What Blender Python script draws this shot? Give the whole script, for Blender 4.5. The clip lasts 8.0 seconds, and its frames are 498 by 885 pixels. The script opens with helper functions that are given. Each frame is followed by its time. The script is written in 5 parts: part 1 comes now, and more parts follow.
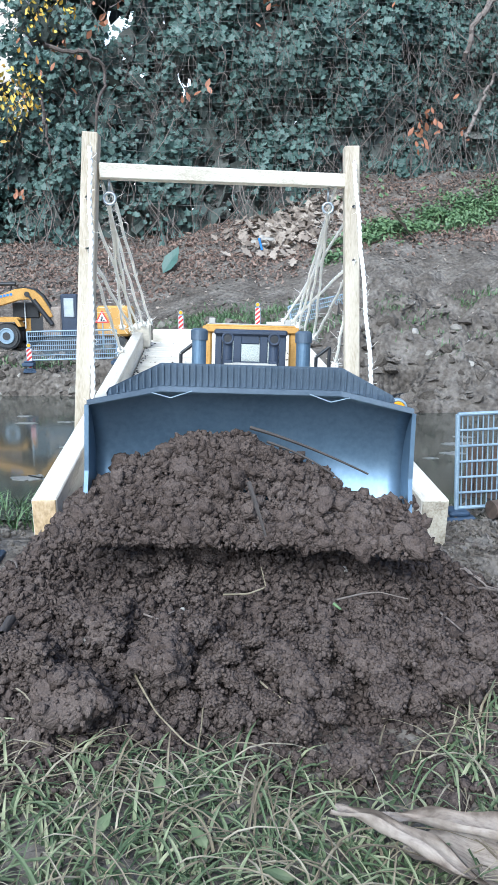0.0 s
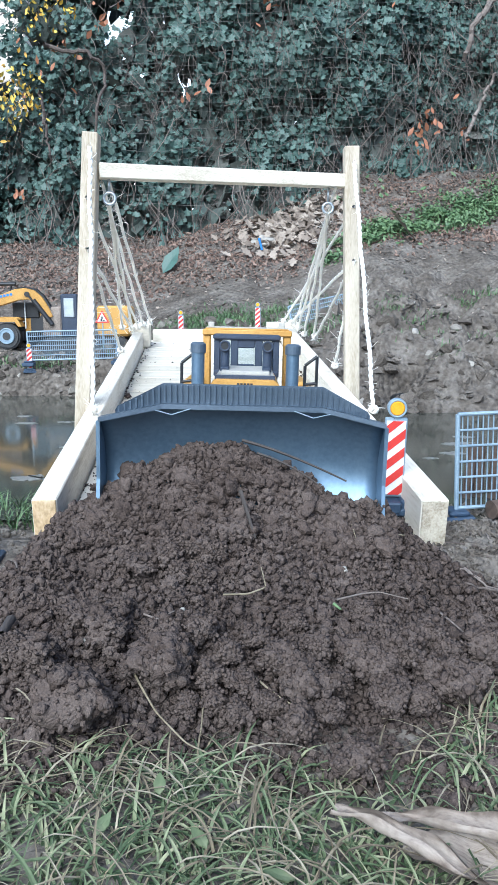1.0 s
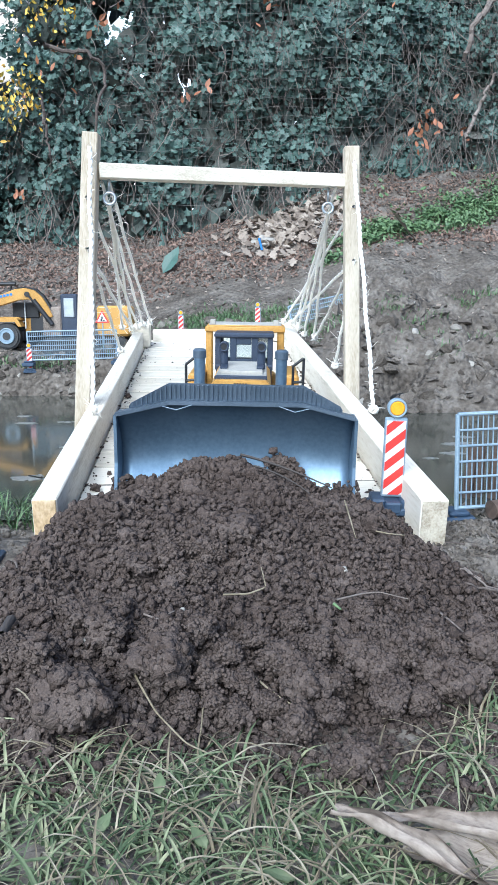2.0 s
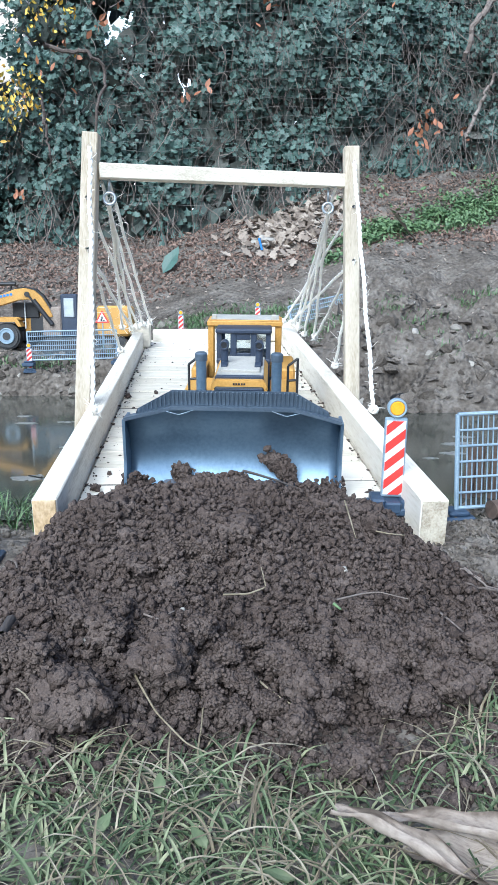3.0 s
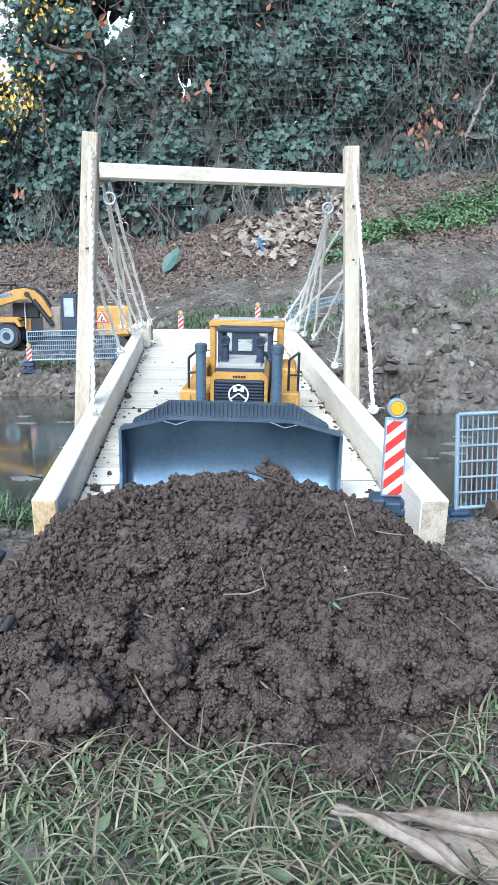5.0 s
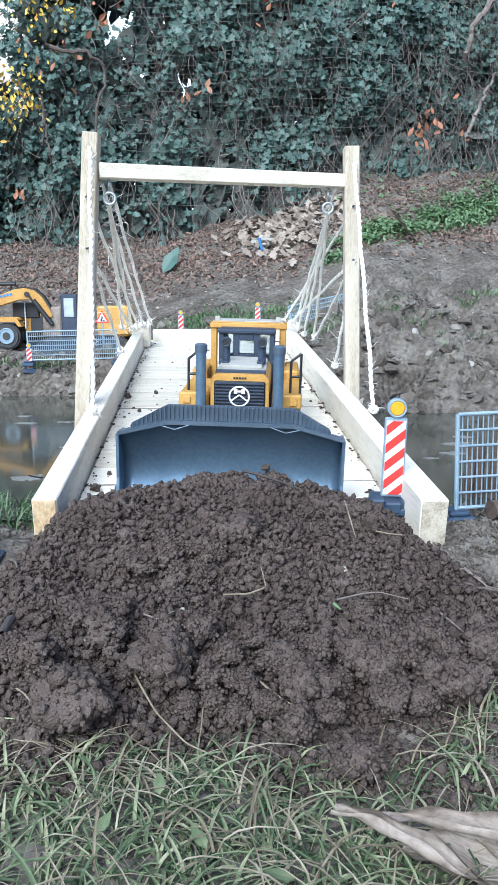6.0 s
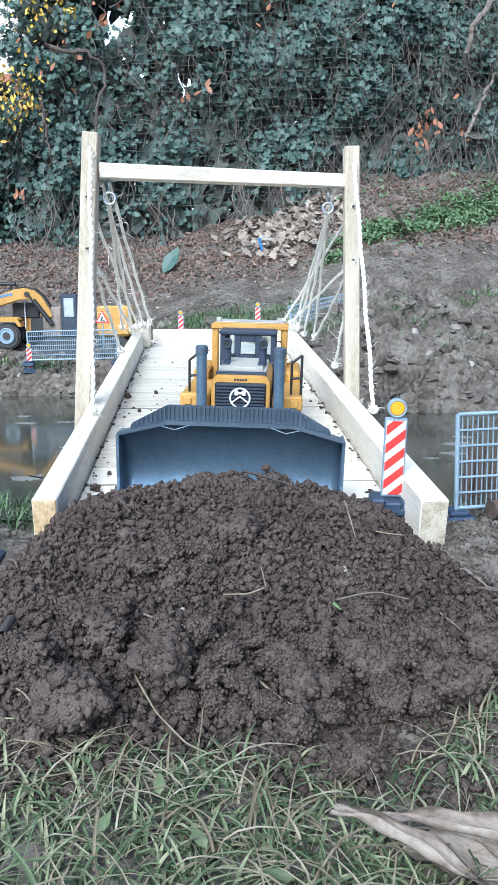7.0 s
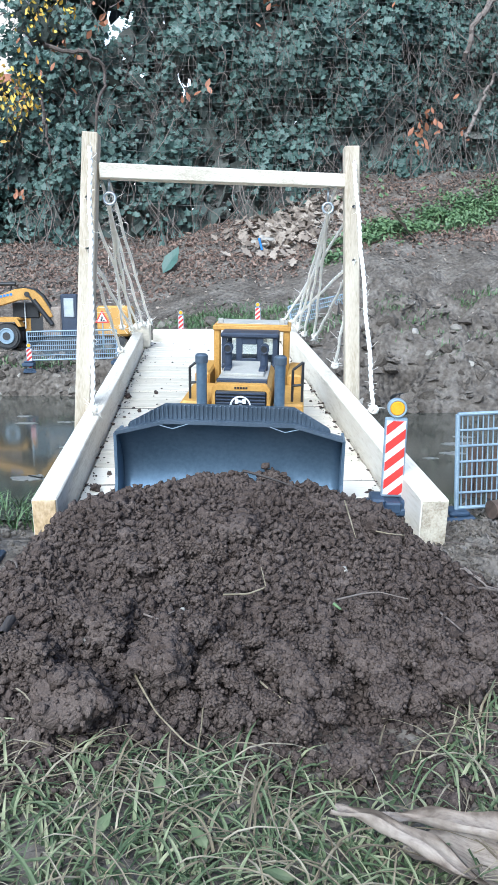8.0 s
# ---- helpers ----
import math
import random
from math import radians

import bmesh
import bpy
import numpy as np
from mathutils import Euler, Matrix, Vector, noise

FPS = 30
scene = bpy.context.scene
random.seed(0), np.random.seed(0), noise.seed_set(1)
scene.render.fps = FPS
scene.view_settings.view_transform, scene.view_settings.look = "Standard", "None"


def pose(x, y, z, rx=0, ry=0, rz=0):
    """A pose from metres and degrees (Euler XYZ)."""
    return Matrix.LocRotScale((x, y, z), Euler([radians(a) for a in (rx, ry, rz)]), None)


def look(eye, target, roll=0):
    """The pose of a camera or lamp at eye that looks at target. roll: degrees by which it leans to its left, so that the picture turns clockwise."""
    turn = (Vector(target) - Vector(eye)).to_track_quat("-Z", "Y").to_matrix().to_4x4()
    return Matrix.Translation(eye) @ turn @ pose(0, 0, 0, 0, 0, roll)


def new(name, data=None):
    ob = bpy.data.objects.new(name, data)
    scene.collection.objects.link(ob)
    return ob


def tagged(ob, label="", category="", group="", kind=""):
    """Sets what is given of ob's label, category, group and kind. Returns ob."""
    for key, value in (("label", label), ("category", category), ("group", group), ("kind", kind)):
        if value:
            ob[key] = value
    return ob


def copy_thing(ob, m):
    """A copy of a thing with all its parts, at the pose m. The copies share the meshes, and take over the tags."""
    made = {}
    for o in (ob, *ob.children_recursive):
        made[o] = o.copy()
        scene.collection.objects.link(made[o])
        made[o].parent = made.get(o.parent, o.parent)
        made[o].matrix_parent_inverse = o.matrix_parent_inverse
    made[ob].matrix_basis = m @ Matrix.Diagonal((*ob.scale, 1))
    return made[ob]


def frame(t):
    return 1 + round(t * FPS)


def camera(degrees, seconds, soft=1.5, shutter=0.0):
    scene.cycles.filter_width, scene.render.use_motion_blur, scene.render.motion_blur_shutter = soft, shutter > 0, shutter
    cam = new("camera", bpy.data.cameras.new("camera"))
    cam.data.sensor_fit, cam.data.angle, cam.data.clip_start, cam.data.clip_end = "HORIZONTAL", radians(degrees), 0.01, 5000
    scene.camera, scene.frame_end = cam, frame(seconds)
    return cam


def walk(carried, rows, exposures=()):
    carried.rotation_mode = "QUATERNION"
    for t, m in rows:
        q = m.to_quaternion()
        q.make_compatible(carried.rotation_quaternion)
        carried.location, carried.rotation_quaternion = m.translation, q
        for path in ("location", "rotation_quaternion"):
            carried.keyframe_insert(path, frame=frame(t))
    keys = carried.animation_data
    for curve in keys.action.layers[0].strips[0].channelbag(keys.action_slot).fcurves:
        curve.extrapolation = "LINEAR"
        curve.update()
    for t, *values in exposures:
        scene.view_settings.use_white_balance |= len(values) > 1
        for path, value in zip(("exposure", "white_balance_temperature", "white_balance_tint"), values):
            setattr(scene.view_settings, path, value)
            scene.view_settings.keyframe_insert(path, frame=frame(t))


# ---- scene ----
import collections

cam = camera(40, 8.0, soft=1.5)
EYE = (0, 0, 0.38)
STAND = look(EYE, (0, 1, 0.38 - math.tan(radians(10.9))))
walk(cam, [(0, STAND), (8.0, STAND)], exposures=[(0, 0.93, 5230, 1), (8.0, 0.93, 5230, 1)])

# ---- light: shade of an overcast autumn afternoon ----
world = bpy.data.worlds.new("sky")
scene.world = world
world.use_nodes = True
wn = world.node_tree
sky = wn.nodes.new("ShaderNodeTexSky")
sky.sky_type = "NISHITA"
sky.sun_disc = False
sky.sun_elevation = radians(43)
sky.sun_rotation = radians(200)
sky.air_density = 0.75
sky.dust_density = 4.0
wn.links.new(sky.outputs[0], wn.nodes["Background"].inputs[0])
wn.nodes["Background"].inputs[1].default_value = 0.14
sun = new("sun", bpy.data.lights.new("sun", "SUN"))
sun.data.energy = 1.75
sun.data.angle = radians(50)
sun.data.color = (1.0, 0.98, 0.95)
sun.matrix_basis = look((-1.8, -3.3, 4.35), (0, 1, 0))


# ---- materials ----
def mat(name, colors, rough=0.7, metal=0.0, scale=12.0, fine=90.0, bump=0.3, depth=0.002, island=0.0, objrand=0.0, spec=0.5, stretch=(1, 1, 1), grain=0.0):
    """A surface with a coarse and a fine variation between the given colours, and relief."""
    m = bpy.data.materials.new(name)
    m.use_nodes = True
    nt = m.node_tree
    N, L = nt.nodes, nt.links
    b = N["Principled BSDF"]
    tc, mp = N.new("ShaderNodeTexCoord"), N.new("ShaderNodeMapping")
    mp.inputs["Scale"].default_value = stretch
    L.new(tc.outputs["Object"], mp.inputs[0])
    n1, n2 = N.new("ShaderNodeTexNoise"), N.new("ShaderNodeTexNoise")
    for n, s in ((n1, scale), (n2, fine)):
        n.inputs["Scale"].default_value = s
        n.inputs["Detail"].default_value = 5
        L.new(mp.outputs[0], n.inputs["Vector"])
    mix = N.new("ShaderNodeMath")
    mix.operation = "MULTIPLY_ADD"
    mix.inputs[1].default_value = 0.45
    L.new(n2.outputs[0], mix.inputs[0])
    half = N.new("ShaderNodeMath")
    half.operation = "MULTIPLY"
    half.inputs[1].default_value = 0.55
    L.new(n1.outputs[0], half.inputs[0])
    L.new(half.outputs[0], mix.inputs[2])
    fac = mix.outputs[0]
    for amount, node, out in ((island, "ShaderNodeNewGeometry", "Random Per Island"), (objrand, "ShaderNodeObjectInfo", "Random")):
        if amount:
            r = N.new(node)
            k = N.new("ShaderNodeMath")
            k.operation = "MULTIPLY_ADD"
            k.inputs[1].default_value = amount
            L.new(r.outputs[out], k.inputs[0])
            sh = N.new("ShaderNodeMath")
            sh.operation = "SUBTRACT"
            sh.inputs[1].default_value = amount / 2
            L.new(fac, sh.inputs[0])
            L.new(sh.outputs[0], k.inputs[2])
            fac = k.outputs[0]
    ramp = N.new("ShaderNodeValToRGB")
    els = ramp.color_ramp.elements
    lo, hi = (0.32, 0.68) if not (island or objrand) else (0.2, 0.8)
    for i, c in enumerate(colors):
        p = lo + (hi - lo) * i / max(1, len(colors) - 1)
        e = els[i] if i < 2 else els.new(p)
        e.position = p
        e.color = (*c, 1)
    L.new(fac, ramp.inputs[0])
    L.new(ramp.outputs[0], b.inputs["Base Color"])
    rr = N.new("ShaderNodeMapRange")
    rr.inputs["To Min"].default_value, rr.inputs["To Max"].default_value = max(0.02, rough - 0.1), min(1, rough + 0.1)
    L.new(n1.outputs[0], rr.inputs["Value"])
    L.new(rr.outputs[0], b.inputs["Roughness"])
    b.inputs["Metallic"].default_value = metal
    b.inputs["Specular IOR Level"].default_value = spec
    if bump:
        bp = N.new("ShaderNodeBump")
        bp.inputs["Strength"].default_value = bump
        bp.inputs["Distance"].default_value = depth
        L.new(n2.outputs[0], bp.inputs["Height"])
        if grain:
            vo = N.new("ShaderNodeTexVoronoi")
            vo.inputs["Scale"].default_value = grain
            L.new(mp.outputs[0], vo.inputs["Vector"])
            inv = N.new("ShaderNodeMath")
            inv.operation = "SUBTRACT"
            inv.inputs[0].default_value = 1.0
            L.new(vo.outputs["Distance"], inv.inputs[1])
            b2 = N.new("ShaderNodeBump")
            b2.inputs["Strength"].default_value = 1.0
            b2.inputs["Distance"].default_value = 0.5 / grain
            L.new(inv.outputs[0], b2.inputs["Height"])
            L.new(bp.outputs[0], b2.inputs["Normal"])
            bp = b2
        L.new(bp.outputs[0], b.inputs["Normal"])
    return m


M = dict(
    ground=mat("muddy_earth", [(0.05, 0.042, 0.035), (0.125, 0.108, 0.092), (0.225, 0.203, 0.18)], 0.9, scale=7, fine=60, bump=0.9, depth=0.009, spec=0.15, grain=42),
    soil=mat("crumbly_soil", [(0.044, 0.033, 0.0275), (0.088, 0.068, 0.059), (0.142, 0.115, 0.101)], 0.97, scale=11, fine=420, bump=0.7, depth=0.0014, island=0.2, spec=0.05, grain=420),
    clod=mat("dry_clod", [(0.06, 0.051, 0.043), (0.135, 0.117, 0.1), (0.22, 0.198, 0.175)], 0.97, scale=30, fine=350, bump=0.8, depth=0.002, island=0.35, spec=0.05, grain=160),
    stone=mat("stone", [(0.14, 0.125, 0.105), (0.25, 0.23, 0.2), (0.36, 0.335, 0.3)], 0.85, scale=25, fine=200, bump=0.4, island=0.5),
    white_wood=mat("whitewashed_board", [(0.45, 0.4, 0.31), (0.7, 0.645, 0.55), (0.77, 0.725, 0.64)], 0.9, scale=14, fine=120, bump=0.25, depth=0.0012, objrand=0.25, stretch=(0.35, 2, 1), spec=0.08),
    beam_wood=mat("whitewashed_beam", [(0.5, 0.44, 0.35), (0.72, 0.665, 0.57), (0.79, 0.745, 0.66)], 0.9, scale=14, fine=120, bump=0.25, depth=0.0012, stretch=(2, 0.3, 2), spec=0.08),
    end_grain=mat("raw_end_grain", [(0.3, 0.2, 0.1), (0.55, 0.4, 0.23), (0.7, 0.56, 0.38)], 0.85, scale=60, fine=300, bump=0.6, stretch=(1, 1, 0.5)),
    dirty_end=mat("muddy_end_grain", [(0.25, 0.2, 0.14), (0.5, 0.44, 0.34), (0.66, 0.61, 0.5)], 0.9, scale=50, fine=300, bump=0.8),
    post_wood=mat("pale_pine", [(0.34, 0.28, 0.2), (0.52, 0.455, 0.36), (0.64, 0.58, 0.475)], 0.75, scale=12, fine=150, bump=0.2, depth=0.001, stretch=(3, 3, 0.25), spec=0.2),
    bar_wood=mat("pale_pine_bar", [(0.5, 0.42, 0.31), (0.72, 0.66, 0.54), (0.8, 0.75, 0.64)], 0.7, scale=12, fine=150, bump=0.2, depth=0.001, stretch=(0.25, 3, 3)),
    rope=mat("white_rope", [(0.86, 0.82, 0.73), (0.93, 0.895, 0.82), (0.95, 0.925, 0.86)], 0.9, scale=60, fine=500, bump=0.2, spec=0.05),
    steel=mat("galvanised_steel", [(0.34, 0.37, 0.4), (0.5, 0.54, 0.57)], 0.4, 0.7, scale=40, fine=300, bump=0.1),
    blade=mat("steel_blue_paint", [(0.12, 0.18, 0.255), (0.155, 0.225, 0.31), (0.185, 0.262, 0.355)], 0.37, 0.6, scale=9, fine=140, bump=0.04, depth=0.0004, spec=0.35),
    guard=mat("slate_blue_paint", [(0.085, 0.115, 0.155), (0.125, 0.16, 0.208)], 0.42, 0.4, scale=20, fine=200, bump=0.1),
    darkblue=mat("dark_blue_plastic", [(0.018, 0.026, 0.045), (0.035, 0.05, 0.085)], 0.5, scale=30, fine=300, bump=0.15),
    black=mat("black_plastic", [(0.008, 0.009, 0.011), (0.025, 0.026, 0.03)], 0.5, scale=40, fine=300, bump=0.2),
    yellow=mat("machine_yellow", [(0.36, 0.19, 0.04), (0.49, 0.275, 0.068), (0.55, 0.33, 0.1)], 0.5, scale=12, fine=180, bump=0.06, depth=0.0005, spec=0.35),
    cream=mat("dusty_grey_top", [(0.3, 0.29, 0.26), (0.46, 0.44, 0.4)], 0.7, scale=20, fine=200, bump=0.2),
    white=mat("white_plastic", [(0.66, 0.67, 0.67), (0.8, 0.8, 0.8)], 0.45, scale=30, fine=200, bump=0.05),
    red=mat("red_foil", [(0.5, 0.035, 0.03), (0.6, 0.05, 0.04)], 0.4, scale=30, fine=200, bump=0.05),
    amber=mat("amber_lens", [(0.75, 0.32, 0.015), (0.85, 0.42, 0.03)], 0.25, scale=60, fine=300, bump=0.1),
    fence=mat("grey_blue_fence_plastic", [(0.19, 0.26, 0.33), (0.31, 0.39, 0.46)], 0.5, 0.1, scale=30, fine=250, bump=0.1),
    bluebase=mat("navy_plastic_foot", [(0.02, 0.036, 0.07), (0.04, 0.07, 0.12)], 0.5, scale=30, fine=250, bump=0.2),
    tyre=mat("rubber", [(0.03, 0.03, 0.032), (0.07, 0.07, 0.07)], 0.85, scale=40, fine=300, bump=0.3),
    grass=mat("grass_blade", [(0.03, 0.048, 0.021), (0.085, 0.118, 0.056), (0.165, 0.195, 0.105), (0.31, 0.31, 0.19)], 0.6, scale=6, fine=60, bump=0, island=0.55, spec=0.3),
    straw=mat("dry_straw", [(0.09, 0.07, 0.045), (0.2, 0.165, 0.105), (0.34, 0.3, 0.22)], 0.7, scale=20, fine=100, bump=0.2, island=0.5),
    root=mat("dark_root", [(0.03, 0.024, 0.022), (0.075, 0.063, 0.056)], 0.8, scale=20, fine=100, bump=0.2, island=0.3),
    ivy=mat("ivy_leaf", [(0.04, 0.07, 0.06), (0.067, 0.113, 0.096), (0.1, 0.157, 0.133), (0.15, 0.205, 0.18)], 0.5, scale=1.5, fine=40, bump=0, island=0.5, spec=0.25),
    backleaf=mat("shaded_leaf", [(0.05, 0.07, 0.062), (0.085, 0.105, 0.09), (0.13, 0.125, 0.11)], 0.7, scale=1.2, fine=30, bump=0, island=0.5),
    autumn=mat("yellow_leaf", [(0.4, 0.22, 0.02), (0.6, 0.42, 0.05), (0.65, 0.52, 0.1)], 0.5, scale=4, fine=40, bump=0, island=0.6),
    rust=mat("orange_leaf", [(0.22, 0.085, 0.04), (0.36, 0.16, 0.085)], 0.6, scale=10, fine=40, bump=0, island=0.4),
    twig=mat("twig", [(0.07, 0.055, 0.048), (0.15, 0.122, 0.105), (0.24, 0.205, 0.18)], 0.85, scale=10, fine=80, bump=0.3, island=0.5),
    litter=mat("dead_leaf", [(0.1, 0.062, 0.046), (0.18, 0.117, 0.088), (0.25, 0.175, 0.138)], 0.8, scale=10, fine=60, bump=0.2, island=0.6),
    paleleaf=mat("pale_dead_leaf", [(0.13, 0.1, 0.078), (0.24, 0.195, 0.155), (0.35, 0.295, 0.24)], 0.75, scale=12, fine=80, bump=0.2, island=0.6),
    curl=mat("curled_dry_leaf", [(0.13, 0.1, 0.08), (0.25, 0.205, 0.17), (0.34, 0.29, 0.245)], 0.65, scale=40, fine=160, bump=0.4, depth=0.002, stretch=(1, 4, 1)),
    green=mat("bright_weed", [(0.055, 0.1, 0.04), (0.095, 0.16, 0.065), (0.15, 0.22, 0.1)], 0.5, scale=4, fine=40, bump=0, island=0.6),
    bigleaf=mat("dark_green_leaf", [(0.02, 0.065, 0.05), (0.04, 0.105, 0.08)], 0.45, scale=20, fine=100, bump=0.2),
    bark=mat("bark", [(0.05, 0.034, 0.026), (0.12, 0.085, 0.065)], 0.9, scale=20, fine=120, bump=0.7),
    # pale colour of the sky reflections painted on the pond
    scum=mat("pale_reflection", [(0.12, 0.12, 0.11), (0.26, 0.26, 0.25)], 0.5, scale=20, fine=150, bump=0.2),
    wire=mat("dull_wire", [(0.1, 0.095, 0.09), (0.2, 0.19, 0.175)], 0.7, 0.3, scale=10, fine=60, bump=0),
    house=mat("pale_render", [(0.5, 0.45, 0.38), (0.62, 0.57, 0.5)], 0.9, scale=3, fine=40, bump=0.1),
    bluebit=mat("blue_plastic", [(0.03, 0.16, 0.5), (0.05, 0.22, 0.6)], 0.4, scale=20, fine=100, bump=0),
)

water_m = mat("murky_water", [(0.04, 0.045, 0.036), (0.06, 0.062, 0.05), (0.085, 0.082, 0.065)], 0.05, scale=3, fine=14, bump=0.03, depth=0.002, spec=0.35)
M["water"] = water_m

glass = bpy.data.materials.new("cab_glass")
glass.use_nodes = True
gb = glass.node_tree.nodes["Principled BSDF"]
gb.inputs["Base Color"].default_value = (0.75, 0.8, 0.82, 1)
gb.inputs["Transmission Weight"].default_value = 1.0
gb.inputs["Roughness"].default_value = 0.05
M["glass"] = glass
pale = bpy.data.materials.new("bright_sky")
pale.use_nodes = True
pb = pale.node_tree.nodes["Principled BSDF"]
pb.inputs["Base Color"].default_value = (0, 0, 0, 1)
pb.inputs["Emission Color"].default_value = (0.95, 0.97, 1.0, 1)
pb.inputs["Emission Strength"].default_value = 1.0
M["pale"] = pale


# ---- mesh helpers ----
def part(name, bm, material, parent=None, label="", smooth=False):
    """Links a bmesh as one mesh object, under a thing or part when given."""
    me = bpy.data.meshes.new(name)
    if smooth:
        for fc in bm.faces:
            fc.smooth = True
    bm.to_mesh(me)
    bm.free()
    me.materials.append(M[material])
    ob = new(name, me)
    ob.parent = parent
    return tagged(ob, label)


def raw(name, verts, tris, material, parent=None, label="", smooth=False):
    """One mesh object from arrays of places and triangles."""
    verts, tris = np.asarray(verts, np.float32), np.asarray(tris, np.int32)
    me = bpy.data.meshes.new(name)
    me.vertices.add(len(verts))
    me.vertices.foreach_set("co", verts.ravel())
    me.loops.add(tris.size)
    me.loops.foreach_set("vertex_index", tris.ravel())
    me.polygons.add(len(tris))
    k = tris.shape[1]
    me.polygons.foreach_set("loop_start", np.arange(0, tris.size, k, dtype=np.int32))
    me.update(calc_edges=True)
    me.polygons.foreach_set("use_smooth", np.full(len(tris), smooth))
    me.materials.append(M[material])
    ob = new(name, me)
    ob.parent = parent
    return tagged(ob, label)


def box(bm, lo, hi, bevel=0.0, seg=1):
    """A box between two corners, with rounded edges."""
    r = bmesh.ops.create_cube(bm, size=1.0)
    vs = r["verts"]
    c, s = [(a + b) / 2 for a, b in zip(lo, hi)], [b - a for a, b in zip(lo, hi)]
    for v in vs:
        v.co = Vector((c[i] + v.co[i] * s[i] for i in range(3)))
    if bevel:
        es = list({e for v in vs for e in v.link_edges})
        bmesh.ops.bevel(bm, geom=es, offset=bevel, segments=seg, affect="EDGES", profile=0.6)
    return bm


def boxes(*items, bevel=0.0):
    bm = bmesh.new()
    for lo, hi in items:
        box(bm, lo, hi, bevel)
    return bm


def rod(bm, a, b, r, r2=None, seg=10):
    """A round bar from a to b."""
    a, b = Vector(a), Vector(b)
    d = b - a
    m = Matrix.Translation((a + b) / 2) @ d.to_track_quat("Z", "Y").to_matrix().to_4x4()
    bmesh.ops.create_cone(bm, cap_ends=True, segments=seg, radius1=r, radius2=r if r2 is None else r2, depth=d.length, matrix=m)
    return bm


def prism(bm, outline, lo, hi, axis=0):
    """An outline in a plane, drawn out along an axis (0: outline in y, z; 1: in x, z; 2: in x, y)."""
    def at(u, v, w):
        return ((w, u, v), (u, w, v), (u, v, w))[axis]
    a = [bm.verts.new(at(u, v, lo)) for u, v in outline]
    b = [bm.verts.new(at(u, v, hi)) for u, v in outline]
    n = len(outline)
    fs = [bm.faces.new(a), bm.faces.new(b[::-1])]
    for i in range(n):
        fs.append(bm.faces.new((a[i], b[i], b[(i + 1) % n], a[(i + 1) % n])))
    bmesh.ops.recalc_face_normals(bm, faces=fs)
    return bm


def ring(bm, centre, R, r, m=None, seg=28, sub=10):
    """A torus round a centre, lying in x, z."""
    vs = []
    for i in range(seg):
        a = 2 * math.pi * i / seg
        row = []
        for j in range(sub):
            b = 2 * math.pi * j / sub
            q = Vector(((R + r * math.cos(b)) * math.cos(a), r * math.sin(b), (R + r * math.cos(b)) * math.sin(a)))
            if m:
                q = m @ q
            row.append(bm.verts.new(q + Vector(centre)))
        vs.append(row)
    for i in range(seg):
        for j in range(sub):
            bm.faces.new((vs[i][j], vs[i][(j + 1) % sub], vs[(i + 1) % seg][(j + 1) % sub], vs[(i + 1) % seg][j]))
    return bm


class Heap:
    """Gathers many small pieces into one pair of arrays."""
    def __init__(self):
        self.v, self.f, self.n = [], [], 0

    def add(self, v, f):
        self.v.append(v)
        self.f.append(f + self.n)
        self.n += len(v)

    def made(self, name, material, parent=None, label="", smooth=False):
        return raw(name, np.concatenate(self.v), np.concatenate(self.f), material, parent, label, smooth)


def tube_arrays(pts, radii, seg=5):
    """A tapering tube along points."""
    pts = np.asarray(pts, float)
    n = len(pts)
    tan = np.gradient(pts, axis=0)
    tan /= np.linalg.norm(tan, axis=1)[:, None] + 1e-9
    ref = np.array([0.31, 0.87, 0.4])
    s = np.cross(tan, ref)
    s /= np.linalg.norm(s, axis=1)[:, None] + 1e-9
    u = np.cross(tan, s)
    a = np.arange(seg) * 2 * np.pi / seg
    radii = np.broadcast_to(np.asarray(radii, float), (n,))
    v = pts[:, None] + radii[:, None, None] * (np.cos(a)[None, :, None] * s[:, None] + np.sin(a)[None, :, None] * u[:, None])
    i, j = np.meshgrid(np.arange(n - 1), np.arange(seg), indexing="ij")
    k = (j + 1) % seg
    q = np.stack([i * seg + j, i * seg + k, (i + 1) * seg + k, (i + 1) * seg + j], -1).reshape(-1, 4)
    return v.reshape(-1, 3), np.concatenate([q[:, [0, 1, 2]], q[:, [0, 2, 3]]])


RNG = np.random.default_rng(7)


def lattice(x, y, s, seed):
    """Smooth noise on the plane, -1 to 1."""
    x, y = np.asarray(x) * s + 91.7 * seed, np.asarray(y) * s + 37.3 * seed
    ix, iy = np.floor(x), np.floor(y)
    fx, fy = x - ix, y - iy
    fx, fy = fx * fx * (3 - 2 * fx), fy * fy * (3 - 2 * fy)

    def h(a, b):
        q = np.sin(a * 127.1 + b * 311.7 + seed * 17.17) * 43758.5453
        return (q - np.floor(q)) * 2 - 1
    return (h(ix, iy) * (1 - fx) + h(ix + 1, iy) * fx) * (1 - fy) + (h(ix, iy + 1) * (1 - fx) + h(ix + 1, iy + 1) * fx) * fy


def rough_noise(x, y, s, seed, octaves=4):
    return sum(lattice(x, y, s * 2.03 ** k, seed + k) * 0.5 ** k for k in range(octaves))


